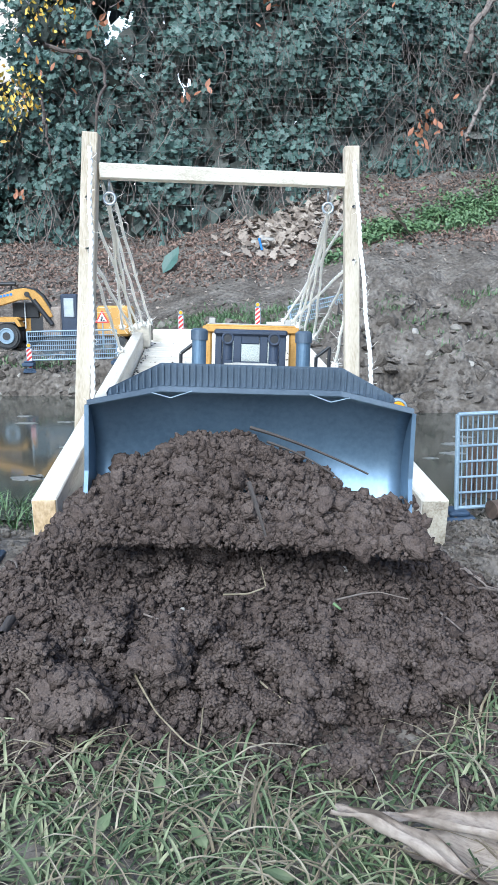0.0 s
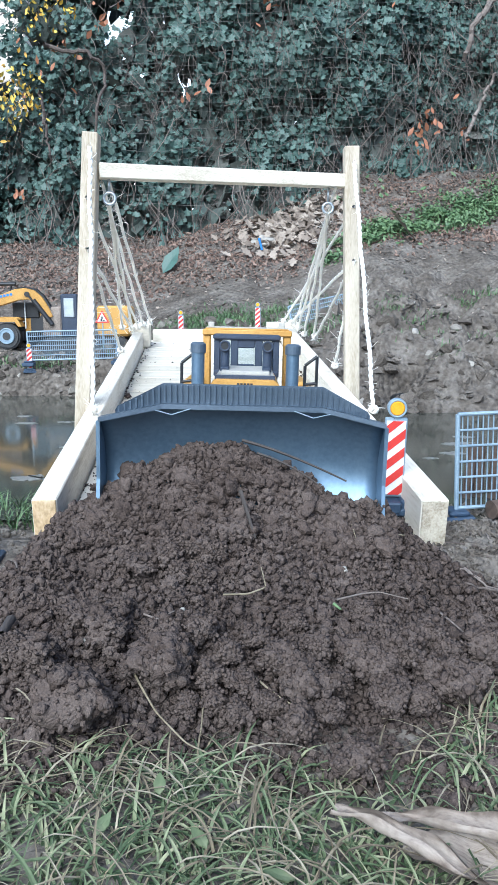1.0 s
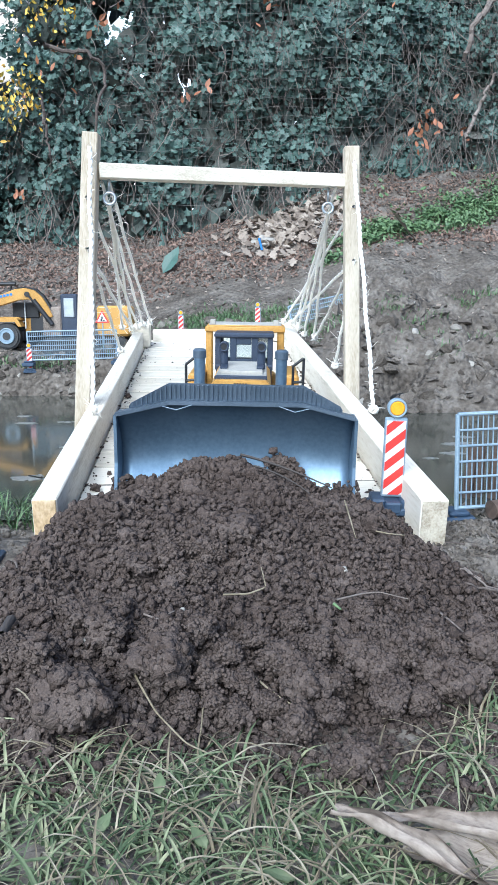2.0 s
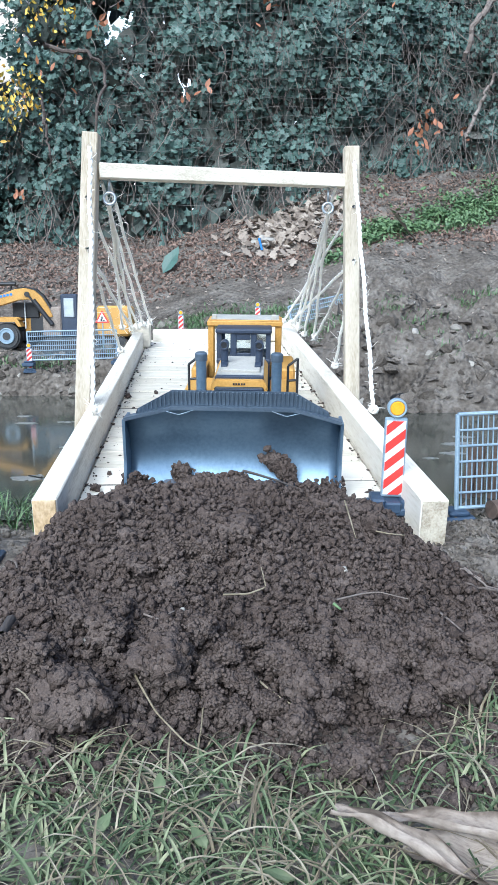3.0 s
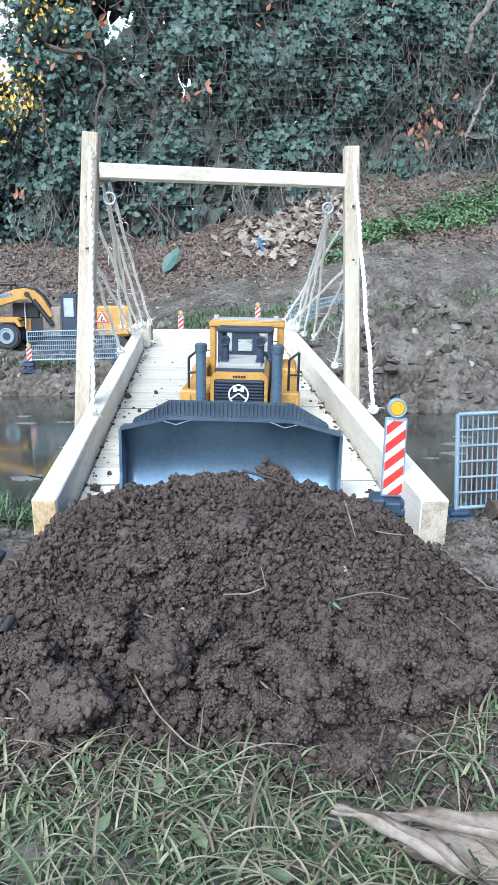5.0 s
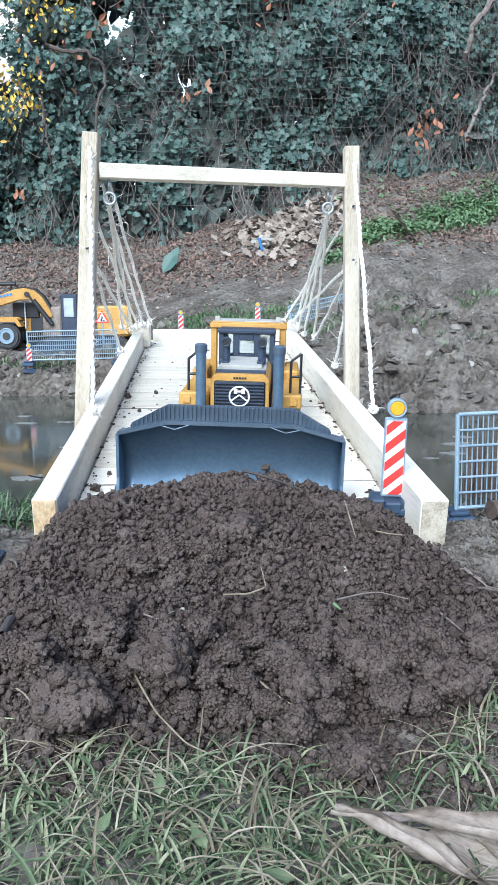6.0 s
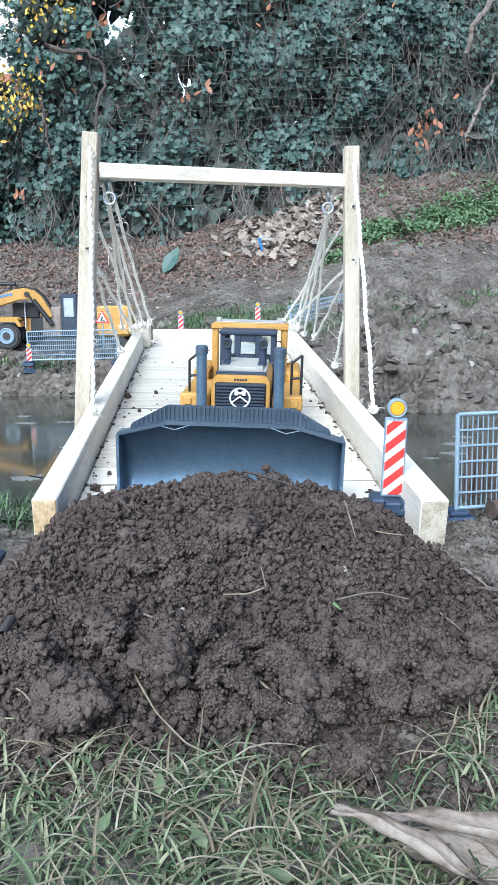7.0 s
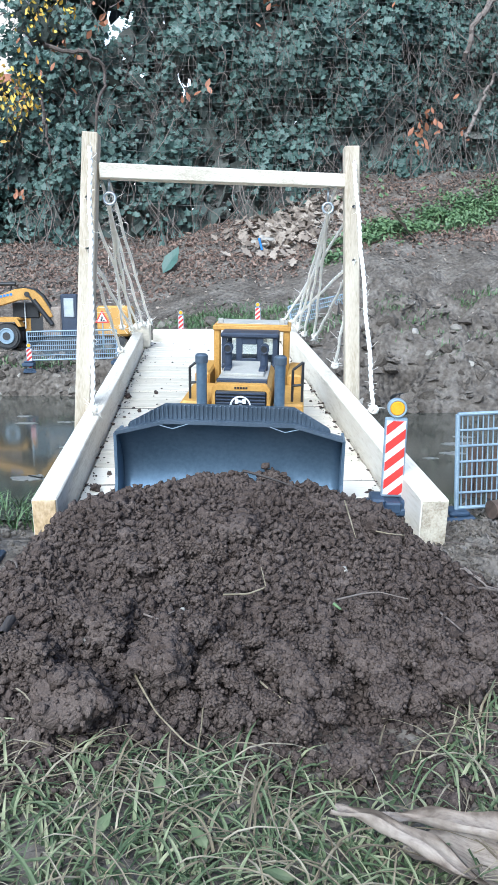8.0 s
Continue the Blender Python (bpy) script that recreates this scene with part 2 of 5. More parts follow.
def ball(sub, seed, lump=0.35, grain=0.0, size=4.0):
    """A lumpy clod, grained with crumbs: places and triangles, about one unit in radius."""
    bm = bmesh.new()
    bmesh.ops.create_icosphere(bm, subdivisions=sub, radius=1)
    off = Vector((seed * 3.1, seed * 1.7, seed * 5.3))
    for v in bm.verts:
        q = v.co.copy()
        k = 1 + lump * noise.noise(q * 1.3 + off) + 0.55 * lump * noise.noise(q * 2.9 + off)
        if grain:
            k += grain * (0.5 - noise.voronoi(q * size + off)[0][0]) + 0.45 * grain * (0.5 - noise.voronoi(q * size * 2.6 + off)[0][0])
        v.co = q * k
    v, f = np.array([v.co[:] for v in bm.verts]), np.array([[a.index for a in fc.verts] for fc in bm.faces])
    bm.free()
    return v, f


def grain_piece(seed):
    """A small angular crumb of twenty faces."""
    rng = np.random.default_rng(500 + seed)
    p = (1 + 5 ** 0.5) / 2
    v = np.array([(-1, p, 0), (1, p, 0), (-1, -p, 0), (1, -p, 0), (0, -1, p), (0, 1, p), (0, -1, -p), (0, 1, -p), (p, 0, -1), (p, 0, 1), (-p, 0, -1), (-p, 0, 1)]) / 1.9
    f = np.array([(0, 11, 5), (0, 5, 1), (0, 1, 7), (0, 7, 10), (0, 10, 11), (1, 5, 9), (5, 11, 4), (11, 10, 2), (10, 7, 6), (7, 1, 8), (3, 9, 4), (3, 4, 2), (3, 2, 6), (3, 6, 8), (3, 8, 9), (4, 9, 5), (2, 4, 11), (6, 2, 10), (8, 6, 7), (9, 8, 1)])
    return v * rng.uniform(0.6, 1.35, (12, 1)), f


CRUMBS = [ball(1, k, 0.75) for k in range(12)]
GRAINS = [grain_piece(k) for k in range(16)]
CLODS = [ball(3, 40 + k, 0.6, 0.3, 2.4) for k in range(8)]
KNOBS = [ball(1, 200 + k, 1.0, 0.55, 2.2) for k in range(14)]
MUD = [ball(4, 120 + k, 0.75, 0.12, 2.6) for k in range(4)]


def turned(rng):
    """A random turn."""
    q = rng.normal(size=4)
    q /= np.linalg.norm(q)
    return np.array(quat_matrix(q))


def quat_matrix(q):
    w, x, y, z = q
    return [[1 - 2 * (y * y + z * z), 2 * (x * y - z * w), 2 * (x * z + y * w)],
            [2 * (x * y + z * w), 1 - 2 * (x * x + z * z), 2 * (y * z - x * w)],
            [2 * (x * z - y * w), 2 * (y * z + x * w), 1 - 2 * (x * x + y * y)]]


# ---- ground: near meadow, pond channel, far bank and slope ----
def smooth(a, b, x):
    k = np.clip((np.asarray(x, float) - a) / (b - a), 0, 1)
    return k * k * (3 - 2 * k)


def bank(x):
    """Distance of the pond's far edge."""
    return 2.9 - 0.52 * smooth(-0.7, 0.6, x) + 0.04 * lattice(x, x * 0, 3.0, 5)


def land(x, y):
    """Height of the ground, without its fine relief."""
    x, y = np.asarray(x, float), np.asarray(y, float)
    near = 0.022 * smooth(0.7, 1.05, y) - 0.11 * smooth(1.2, 1.4, y)
    e = bank(x)
    wl, wr = 1 - smooth(-0.8, 0.0, x), smooth(0.1, 0.8, x)
    wc = 1 - wl - wr
    left = np.interp(y, [2.9, 2.98, 3.3, 3.9, 5.0, 5.6, 8], [-0.08, 0.14, 0.175, 0.3, 0.78, 0.95, 1.2])
    mid = np.interp(y, [2.6, 2.75, 2.95, 3.6, 4.3, 5.1, 5.6, 8], [-0.08, 0.16, 0.27, 0.40, 0.6, 0.95, 1.1, 1.3])
    right = np.interp(y, [2.35, 2.46, 2.9, 3.6, 4.6, 5.5, 6, 8], [-0.08, 0.07, 0.26, 0.52, 0.9, 1.4, 1.5, 1.6])
    far = wl * left + wc * mid + wr * right
    k = smooth(-0.05, 0.06, y - e)
    z = near * (1 - k) + far * k
    return z


def relief(x, y):
    """Fine relief: stronger on the churned far bank."""
    x, y = np.asarray(x, float), np.asarray(y, float)
    a = 0.010 + 0.085 * smooth(2.3, 2.7, y) * (0.3 + 0.7 * smooth(-0.1, 0.6, x)) * (1 - 0.6 * smooth(3.3, 4.0, y)) + 0.03 * smooth(4.5, 5, y)
    a = a * (1 - 0.85 * smooth(6, 12, np.abs(x) + np.abs(y - 3)))
    ridge = 1 - np.abs(rough_noise(x, y, 4.5, 11, 4)) * 1.6
    return a * (0.6 * rough_noise(x, y, 3.0, 3, 5) + 0.5 * (ridge - 0.4)) + (0.004 + 0.016 * smooth(2.3, 2.6, y) * smooth(0.1, 0.6, x) * (1 - smooth(3.4, 4.2, y)) + 0.006 * smooth(0.25, 0.4, x) * (1 - smooth(1.15, 1.3, y)) * smooth(0.6, 0.75, y)) * rough_noise(x, y, 17, 9, 3) + 0.085 * smooth(2.36, 2.6, y) * smooth(0.15, 0.5, x) * (1 - smooth(3.2, 4.2, y)) * (0.45 - np.abs(rough_noise(x * 0.6, y, 9, 41, 4)))


def height(x, y):
    return land(x, y) + relief(x, y)


GX, GY = np.arange(-3.6, 3.61, 0.012), np.arange(0.0, 6.01, 0.012)
TABLE = height(*np.meshgrid(GX, GY, indexing="ij"))


def ground_at(x, y):
    """Height of the ground at one place."""
    i = min(max(int((x + 3.6) / 0.012), 0), len(GX) - 1)
    j = min(max(int(y / 0.012), 0), len(GY) - 1)
    return float(TABLE[i, j])


def wave(x, y, s, seed):
    """Smooth noise at one place, -1 to 1."""
    return noise.noise((x * s + seed * 7.3, y * s - seed * 3.1, seed * 1.7)) * 1.5


def spread(n, near, far, power):
    k = np.linspace(-1, 1, n)
    return np.sign(k) * (near * np.abs(k) + far * np.abs(k) ** power)


def make_ground():
    xs = spread(361, 2.2, 320, 9)
    ys = np.concatenate([-320 * np.linspace(1, 0, 14)[:-1] ** 4 - 0.3, np.linspace(-0.25, 2.2, 180), np.linspace(2.215, 4.4, 190), np.linspace(4.42, 6.5, 90), 6.5 + 330 * np.linspace(0.02, 1, 40) ** 3.5])
    X, Y = np.meshgrid(xs, ys, indexing="ij")
    Z = height(X, Y)
    v = np.stack([X, Y, Z], -1).reshape(-1, 3)
    n, m = X.shape
    i, j = np.meshgrid(np.arange(n - 1), np.arange(m - 1), indexing="ij")
    a = (i * m + j).ravel()
    ob = raw("ground", v, np.stack([a, a + m, a + m + 1, a + 1], -1), "ground", smooth=True)
    tagged(ob, "bare muddy brown earth with churned pond banks", "ground", kind="structure")
    bm = bmesh.new()
    bmesh.ops.create_grid(bm, x_segments=2, y_segments=2, size=1)
    for q in bm.verts:
        q.co = Vector((q.co.x * 300, 2.1 + q.co.y * 0.95, 0.02))
    tagged(part("water", bm, "water"), "still murky pond water reflecting the far bank", "water", kind="structure")


make_ground()


# ---- soil heap at the bridge's near end ----
def heap_height(x, y):
    """The heap's surface over the plane z = 0."""
    x, y = np.asarray(x, float), np.asarray(y, float)
    prof = np.interp(y, [0.44, 0.52, 0.62, 0.8, 0.94, 1.05, 1.14, 1.22], [-0.03, -0.006, 0.026, 0.08, 0.108, 0.104, 0.06, -0.03])
    wide = 0.315 + 0.15 * (1 - smooth(0.6, 1.0, y))
    wide = wide - 0.03 * (x > 0) * smooth(0.8, 1.0, y)
    side = np.clip(1 - (np.abs(x + 0.022) / wide) ** (2.3 + 3 * smooth(0.75, 1.0, y)), -1, 1)
    return prof * side - 0.02 * (side < 0) + 0.012 * rough_noise(x, y, 14, 21, 4) + 0.005 * (np.abs(rough_noise(x, y, 45, 25, 3)) - 0.4)


HX, HY = np.arange(-0.6, 0.6, 0.004), np.arange(0.3, 1.3, 0.004)
HEAP_TABLE = heap_height(*np.meshgrid(HX, HY, indexing="ij"))


def heap_at(x, y):
    if not (-0.59 < x < 0.59 and 0.31 < y < 1.29):
        return -0.1
    return float(HEAP_TABLE[int((x + 0.6) / 0.004), int((y - 0.3) / 0.004)])


def pile(h, count, place, sizes, rng, kinds, flat=1.0):
    """Strews clods at places of a surface."""
    for _ in range(count):
        q = place(rng)
        if q is None:
            continue
        s = sizes(rng)
        v, f = kinds[rng.integers(len(kinds))]
        w = (v * s * rng.uniform(0.6, 1.45, 3)) @ turned(rng).T
        w[:, 2] *= flat
        h.add(w + np.array(q) + np.array([0, 0, s * 0.15]), f)


def heap_place(rng):
    x, y = rng.uniform(-0.48, 0.44), rng.uniform(0.47, 1.2)
    z = heap_at(x, y)
    g = ground_at(x, y)
    if z < g - 0.012:
        return None
    return x, y, max(z, g)


def make_heap():
    rng = np.random.default_rng(3)
    root = tagged(new("soil_heap"), "loose crumbly dark brown soil heap spilled off the bridge end", "soil heap")
    xs, ys = np.linspace(-0.5, 0.46, 190), np.linspace(0.45, 1.22, 160)
    X, Y = np.meshgrid(xs, ys, indexing="ij")
    Z = heap_height(X, Y) - 0.004
    v = np.stack([X, Y, Z], -1).reshape(-1, 3)
    n, m = X.shape
    i, j = np.meshgrid(np.arange(n - 1), np.arange(m - 1), indexing="ij")
    a = (i * m + j).ravel()
    raw("heap_body", v, np.stack([a, a + m, a + m + 1, a + 1], -1), "soil", root, smooth=True)
    def proud(reach):
        """Places up to a given height over the heap's surface."""
        def at(r):
            q = heap_place(r)
            return q and (q[0], q[1], q[2] - 0.003 + reach * r.random() ** 1.7)
        return at
    h = Heap()
    pile(h, 30000, proud(0.008), lambda r: 0.0014 + 0.0022 * r.random() ** 1.6, rng, GRAINS)
    def fallen(r):
        """Places on the trodden ground before the heap."""
        x, y = r.uniform(-0.45, 0.45), 0.62 - abs(r.normal()) * 0.07
        return x, y, ground_at(x, y)
    pile(h, 5000, fallen, lambda r: 0.001 + 0.003 * r.random() ** 2.5, rng, GRAINS)
    tagged(h.made("crumbs", "soil", root), kind="stuff")
    h = Heap()
    pile(h, 13000, proud(0.010), lambda r: 0.0024 + 0.0036 * r.random() ** 1.8, rng, KNOBS)
    pile(h, 380, proud(0.006), lambda r: 0.006 + 0.006 * r.random() ** 2, rng, CLODS)
    tagged(h.made("small_clods", "soil", root, smooth=True), kind="stuff")


make_heap()


def lump(name, x, y, s, seed, material="soil", label="", dz=0.0, flat=0.85, z=None, knobs=70):
    """One large clod resting in the heap's surface: a core with knobs and crumbs grown to it."""
    rng = np.random.default_rng(seed)
    v, f = CLODS[seed % 8]
    shape = rng.uniform(0.85, 1.15, 3) * np.array([1, 1, flat])
    m = turned(rng).T
    h = Heap()
    w = v * s * 0.95 @ m
    knobs = knobs and int(25 + 2600 * s)
    for _ in range(knobs):
        kv, kf = KNOBS[rng.integers(len(KNOBS))]
        h.add(kv * rng.uniform(0.6, 1.4, 3) * s * rng.uniform(0.1, 0.27) @ turned(rng).T + w[rng.integers(len(w))] * shape * 0.98, kf)
    for _ in range(5 * knobs):
        kv, kf = GRAINS[rng.integers(len(GRAINS))]
        h.add(kv * rng.uniform(0.001, 0.0024) @ turned(rng).T + w[rng.integers(len(w))] * shape * 1.04, kf)
    if z is None:
        z = max(heap_at(x, y), ground_at(x, y))
    ob = raw(name, w * shape, f, material, smooth=True)
    if knobs:
        tagged(h.made("crust", material, ob, smooth=True), kind="stuff")
    ob.location = (x, y, z + dz + s * 0.3)
    return tagged(ob, label, "clod", "clods at the heap's foot")


# large clods round the foot of the heap: place, size, flatness
for k, (x, y, s, flat) in enumerate([(0.028, 0.61, 0.0168, 0.9), (0.119, 0.601, 0.017, 0.9), (0.147, 0.613, 0.02, 0.9), (0.171, 0.605, 0.016, 0.9), (0.133, 0.579, 0.015, 0.9), (0.161, 0.577, 0.016, 0.9), (0.116, 0.629, 0.014, 0.9), (0.163, 0.635, 0.015, 0.9), (0.106, 0.619, 0.019, 0.9), (0.088, 0.596, 0.0123, 0.9), (0.055, 0.584, 0.0217, 0.85), (-0.021, 0.619, 0.0152, 0.9), (-0.038, 0.601, 0.0149, 0.95), (-0.015, 0.591, 0.0103, 0.9), (-0.086, 0.641, 0.0183, 0.9), (-0.083, 0.604, 0.0272, 0.85), (-0.142, 0.651, 0.0237, 0.8), (-0.157, 0.553, 0.0286, 0.8), (-0.009, 0.564, 0.0129, 0.9), (-0.033, 0.573, 0.01, 0.9), (0.015, 0.57, 0.0142, 0.9), (0.041, 0.537, 0.0169, 0.85), (0.088, 0.498, 0.0189, 0.75), (0.236, 0.64, 0.0248, 0.85), (0.199, 0.594, 0.022, 0.8), (-0.051, 0.65, 0.0145, 0.9), (-0.097, 0.791, 0.017, 0.9), (-0.069, 0.803, 0.02, 0.9), (-0.045, 0.795, 0.016, 0.9), (-0.083, 0.769, 0.015, 0.9), (-0.055, 0.767, 0.016, 0.9), (-0.1, 0.819, 0.014, 0.9), (-0.053, 0.825, 0.015, 0.9), (-0.015, 0.843, 0.0298, 0.5), (-0.13, 0.787, 0.0219, 0.5), (-0.207, 0.609, 0.02, 0.85), (-0.234, 0.626, 0.0179, 0.8), (0.066, 0.623, 0.0153, 0.9), (0.005, 0.645, 0.0118, 0.9), (0.137, 0.651, 0.0159, 0.9), (0.182, 0.645, 0.0184, 0.85), (-0.111, 0.619, 0.0153, 0.9), (-0.057, 0.571, 0.0119, 0.9), (-0.001, 0.587, 0.0109, 0.9), (0.073, 0.56, 0.0129, 0.9), (0.193, 0.621, 0.0153, 0.9), (0.048, 0.684, 0.0125, 0.9), (-0.184, 0.695, 0.0169, 0.8), (0.122, 0.701, 0.0127, 0.9), (0.128, 0.569, 0.0166, 0.85), (-0.135, 0.678, 0.0137, 0.9)]):
    lump("clod", x, y, s, 100 + k, label="greyish brown crumbly soil clod on the heap", dz=0.5 * s * flat + (0.009 if y < 0.68 else 0.0), flat=flat)

# pebbles in the soil
for k, (x, y, s) in enumerate([(-0.023, 0.840, 0.0130), (-0.073, 0.699, 0.0030), (-0.170, 0.658, 0.0040), (0.117, 0.796, 0.0050)]):
    tagged(lump("pebble", x, y, s, 300 + k, "stone", "small pale stone lying in the soil", flat=0.7, knobs=0), category="pebble", group="pebbles in the soil")


# ---- the plank bridge with its rope gantry ----
ALONG = Vector((-0.0698, 0.9906, 0.1176)).normalized()
ACROSS = Vector((0.9975, 0.0703, 0))
UP = ACROSS.cross(ALONG)
BRIDGE = Matrix(((ACROSS.x, ALONG.x, UP.x, -0.330), (ACROSS.y, ALONG.y, UP.y, 1.0), (ACROSS.z, ALONG.z, UP.z, 0.0995), (0, 0, 0, 1)))
TO_BRIDGE = BRIDGE.inverted()


def rope_arrays(a, b, r=0.0042, sag=0.0, fray=14, seed=0, strands=3):
    """A laid rope from a to b with loose fibres."""
    rng = np.random.default_rng(seed)
    a, b = np.array(a, float), np.array(b, float)
    d = b - a
    ln = np.linalg.norm(d)
    n = max(16, int(ln / 0.004))
    k = np.linspace(0, 1, n)
    mid = a + d * k[:, None] + np.outer(np.sin(np.pi * k) * sag, [0, 0, -1]) + 0.0012 * np.stack([np.sin(k * 23 + seed), np.cos(k * 17 + seed), 0 * k], -1)
    t = d / ln
    s = np.cross(t, [0.3, 0.9, 0.2])
    s /= np.linalg.norm(s)
    u = np.cross(t, s)
    h = Heap()
    seg = 12
    a0 = np.arange(seg) * 2 * np.pi / seg
    w = k * ln / 0.05 * 2 * np.pi
    lobe = r * (0.86 + 0.22 * np.cos(strands * (a0[None, :] - w[:, None])))
    v = mid[:, None] + lobe[:, :, None] * (np.cos(a0)[None, :, None] * s + np.sin(a0)[None, :, None] * u)
    p, q = np.meshgrid(np.arange(n - 1), np.arange(seg), indexing="ij")
    o = (q + 1) % seg
    f = np.stack([p * seg + q, p * seg + o, (p + 1) * seg + o, (p + 1) * seg + q], -1).reshape(-1, 4)
    h.add(v.reshape(-1, 3), np.concatenate([f[:, [0, 1, 2]], f[:, [0, 2, 3]]]))
    for _ in range(fray):
        p = mid[rng.integers(n)]
        o = rng.normal(size=3)
        o /= np.linalg.norm(o)
        q = rng.normal(size=3) * 0.5
        m = rng.uniform(0.006, 0.02)
        j = np.linspace(0, 1, 5)[:, None]
        h.add(*tube_arrays(p + o * m * j + q * m * j * j, np.linspace(0.0006, 0.0003, 5), 3))
    return h


def knot_arrays(h, p, s, seed, tails=26):
    """A lumpy knot with a spread tuft of fibres."""
    rng = np.random.default_rng(seed)
    p = np.array(p, float)
    for q in range(3):
        w = np.linspace(0, 2 * np.pi, 14)
        o = np.array(turned(rng))
        loop = np.stack([np.cos(w), np.sin(w) * 0.8, 0.3 * np.sin(2 * w)], -1) @ o.T * s * 0.75
        h.add(*tube_arrays(p + loop, s * 0.42, 6))
    for _ in range(tails):
        o = rng.normal(size=3)
        o /= np.linalg.norm(o)
        m = s * rng.uniform(1.0, 2.0)
        j = np.linspace(0, 1, 5)[:, None]
        h.add(*tube_arrays(p + o * m * j + rng.normal(size=3) * 0.4 * m * j * j, np.linspace(0.0014, 0.0006, 5), 3))


def make_bridge():
    root = tagged(new("model_bridge"), "whitewashed wooden plank bridge with a pine gantry and white ropes", "bridge")
    root.matrix_basis = BRIDGE
    for name, x0, x1, y0, y1, end in (("side_beam", 0, 0.038, 0, 1.69, "end_grain"), ("side_beam", 0.594, 0.637, -0.032, 1.83, "dirty_end")):
        beam = part(name, boxes(((x0, y0, -0.082), (x1, y1, 0)), bevel=0.0022), "beam_wood", root, "whitewashed timber side beam")
        bm = boxes(((x0 + 0.0015, y0 - 0.0025, -0.081), (x1 - 0.0015, y0 + 0.001, -0.0015)), bevel=0.0008)
        part("end_face", bm, end, beam, "bare sawn end of the timber")
    # end blocks and cross boards at the far end
    part("end_block", boxes(((-0.005, 1.70, -0.06), (0.062, 1.80, 0.02)), bevel=0.003), "white_wood", root)
    part("end_block", boxes(((0.535, 1.83, -0.06), (0.66, 1.90, 0.012)), bevel=0.003), "white_wood", root)
    part("end_board", boxes(((0.064, 1.86, -0.066), (0.534, 1.90, -0.018)), bevel=0.002), "white_wood", root)
    part("broken_end", boxes(((0.548, -0.062, -0.105), (0.592, -0.046, -0.058)), bevel=0.004), "dirty_end", root, "chipped muddy board end")
    # ring screws, gantry posts, cross bar
    def post(name, a, b, wx, wy):
        bm = box(bmesh.new(), (-wx / 2, -wy / 2, 0), (wx / 2, wy / 2, (b - a).length), 0.002)
        bm.transform(TO_BRIDGE @ Matrix.Translation(a) @ (b - a).to_track_quat("Z", "Y").to_matrix().to_4x4())
        return part(name, bm, "post_wood", root, "pale sawn pine post")
    post("post", Vector((-0.400, 1.56, -0.12)), Vector((-0.3365, 1.56, 0.752)), 0.034, 0.034)
    post("post", Vector((0.2795, 1.80, -0.12)), Vector((0.2525, 1.80, 0.777)), 0.037, 0.037)
    a, b = Vector((-0.326, 1.562, 0.676)), Vector((0.236, 1.80, 0.697))
    d = b - a
    bm = box(bmesh.new(), (0, -0.016, -0.0155), (d.length, 0.016, 0.0155), 0.0015)
    bm.transform(TO_BRIDGE @ Matrix.Translation(a) @ d.to_track_quat("X", "Z").to_matrix().to_4x4())
    part("cross_bar", bm, "bar_wood", root, "pale pine cross bar with knots")
    for x, y, z, top in ((-0.3055, 1.572, 0.621, 0.668), (0.1965, 1.785, 0.631, 0.682)):
        bm = bmesh.new()
        ring(bm, (x, y, z), 0.0125, 0.0034)
        rod(bm, (x, y, z + 0.013), (x, y, top), 0.003)
        bm.transform(TO_BRIDGE)
        part("ring_screw", bm, "steel", root, "galvanised ring screw", True)
    for x, y, z in ((-0.3395, 1.542, 0.719), (-0.3465, 1.542, 0.62), (-0.351, 1.542, 0.513), (0.258, 1.781, 0.738), (0.26, 1.781, 0.634), (0.264, 1.781, 0.505)):
        bm = bmesh.new()
        rod(bm, (x, y, z), (x, y - 0.002, z), 0.004, seg=12)
        bm.transform(TO_BRIDGE)
        part("rope_hole", bm, "black", root, "drilled rope hole")
    # ropes: from, to
    runs = [
        ((-0.335, 1.528, 0.719), (-0.338, 1.47, 0.172)), ((-0.351, 1.535, 0.513), (-0.417, 2.24, 0.255)), ((-0.351, 1.535, 0.513), (-0.44, 2.60, 0.315)),
        ((-0.3055, 1.57, 0.61), (-0.475, 2.60, 0.32)), ((-0.3055, 1.57, 0.61), (-0.448, 2.66, 0.315)), ((-0.3055, 1.575, 0.655), (-0.388, 2.72, 0.335)),
        ((-0.3465, 1.535, 0.62), (-0.42, 2.62, 0.32)), ((-0.322, 1.57, 0.655), (-0.41, 2.68, 0.33)),
        ((0.1965, 1.78, 0.62), (0.18, 2.72, 0.33)), ((0.1965, 1.78, 0.62), (0.235, 2.50, 0.29)), ((0.1965, 1.78, 0.62), (0.205, 2.58, 0.295)),
        ((0.26, 1.778, 0.634), (0.138, 2.78, 0.34)), ((0.264, 1.778, 0.505), (0.165, 2.74, 0.335)), ((0.264, 1.778, 0.505), (0.235, 2.46, 0.285)),
        ((0.264, 1.778, 0.505), (0.248, 1.98, 0.226)), ((0.258, 1.776, 0.738), (0.276, 1.5, 0.166)), ((0.215, 1.78, 0.682), (0.185, 2.6, 0.32)),
    ]
    inv = np.array(TO_BRIDGE)
    for k, (a, b) in enumerate(runs):
        h = rope_arrays(a, b, 0.005 if k in (0, 15) else 0.0043, 0.004 if k % 3 else 0.0, 60, k)
        knot_arrays(h, b, 0.0105, 50 + k, 18)
        v = np.concatenate(h.v) @ inv[:3, :3].T + inv[:3, 3]
        raw("rope", v, np.concatenate(h.f), "rope", root, "frayed white laid rope", True)
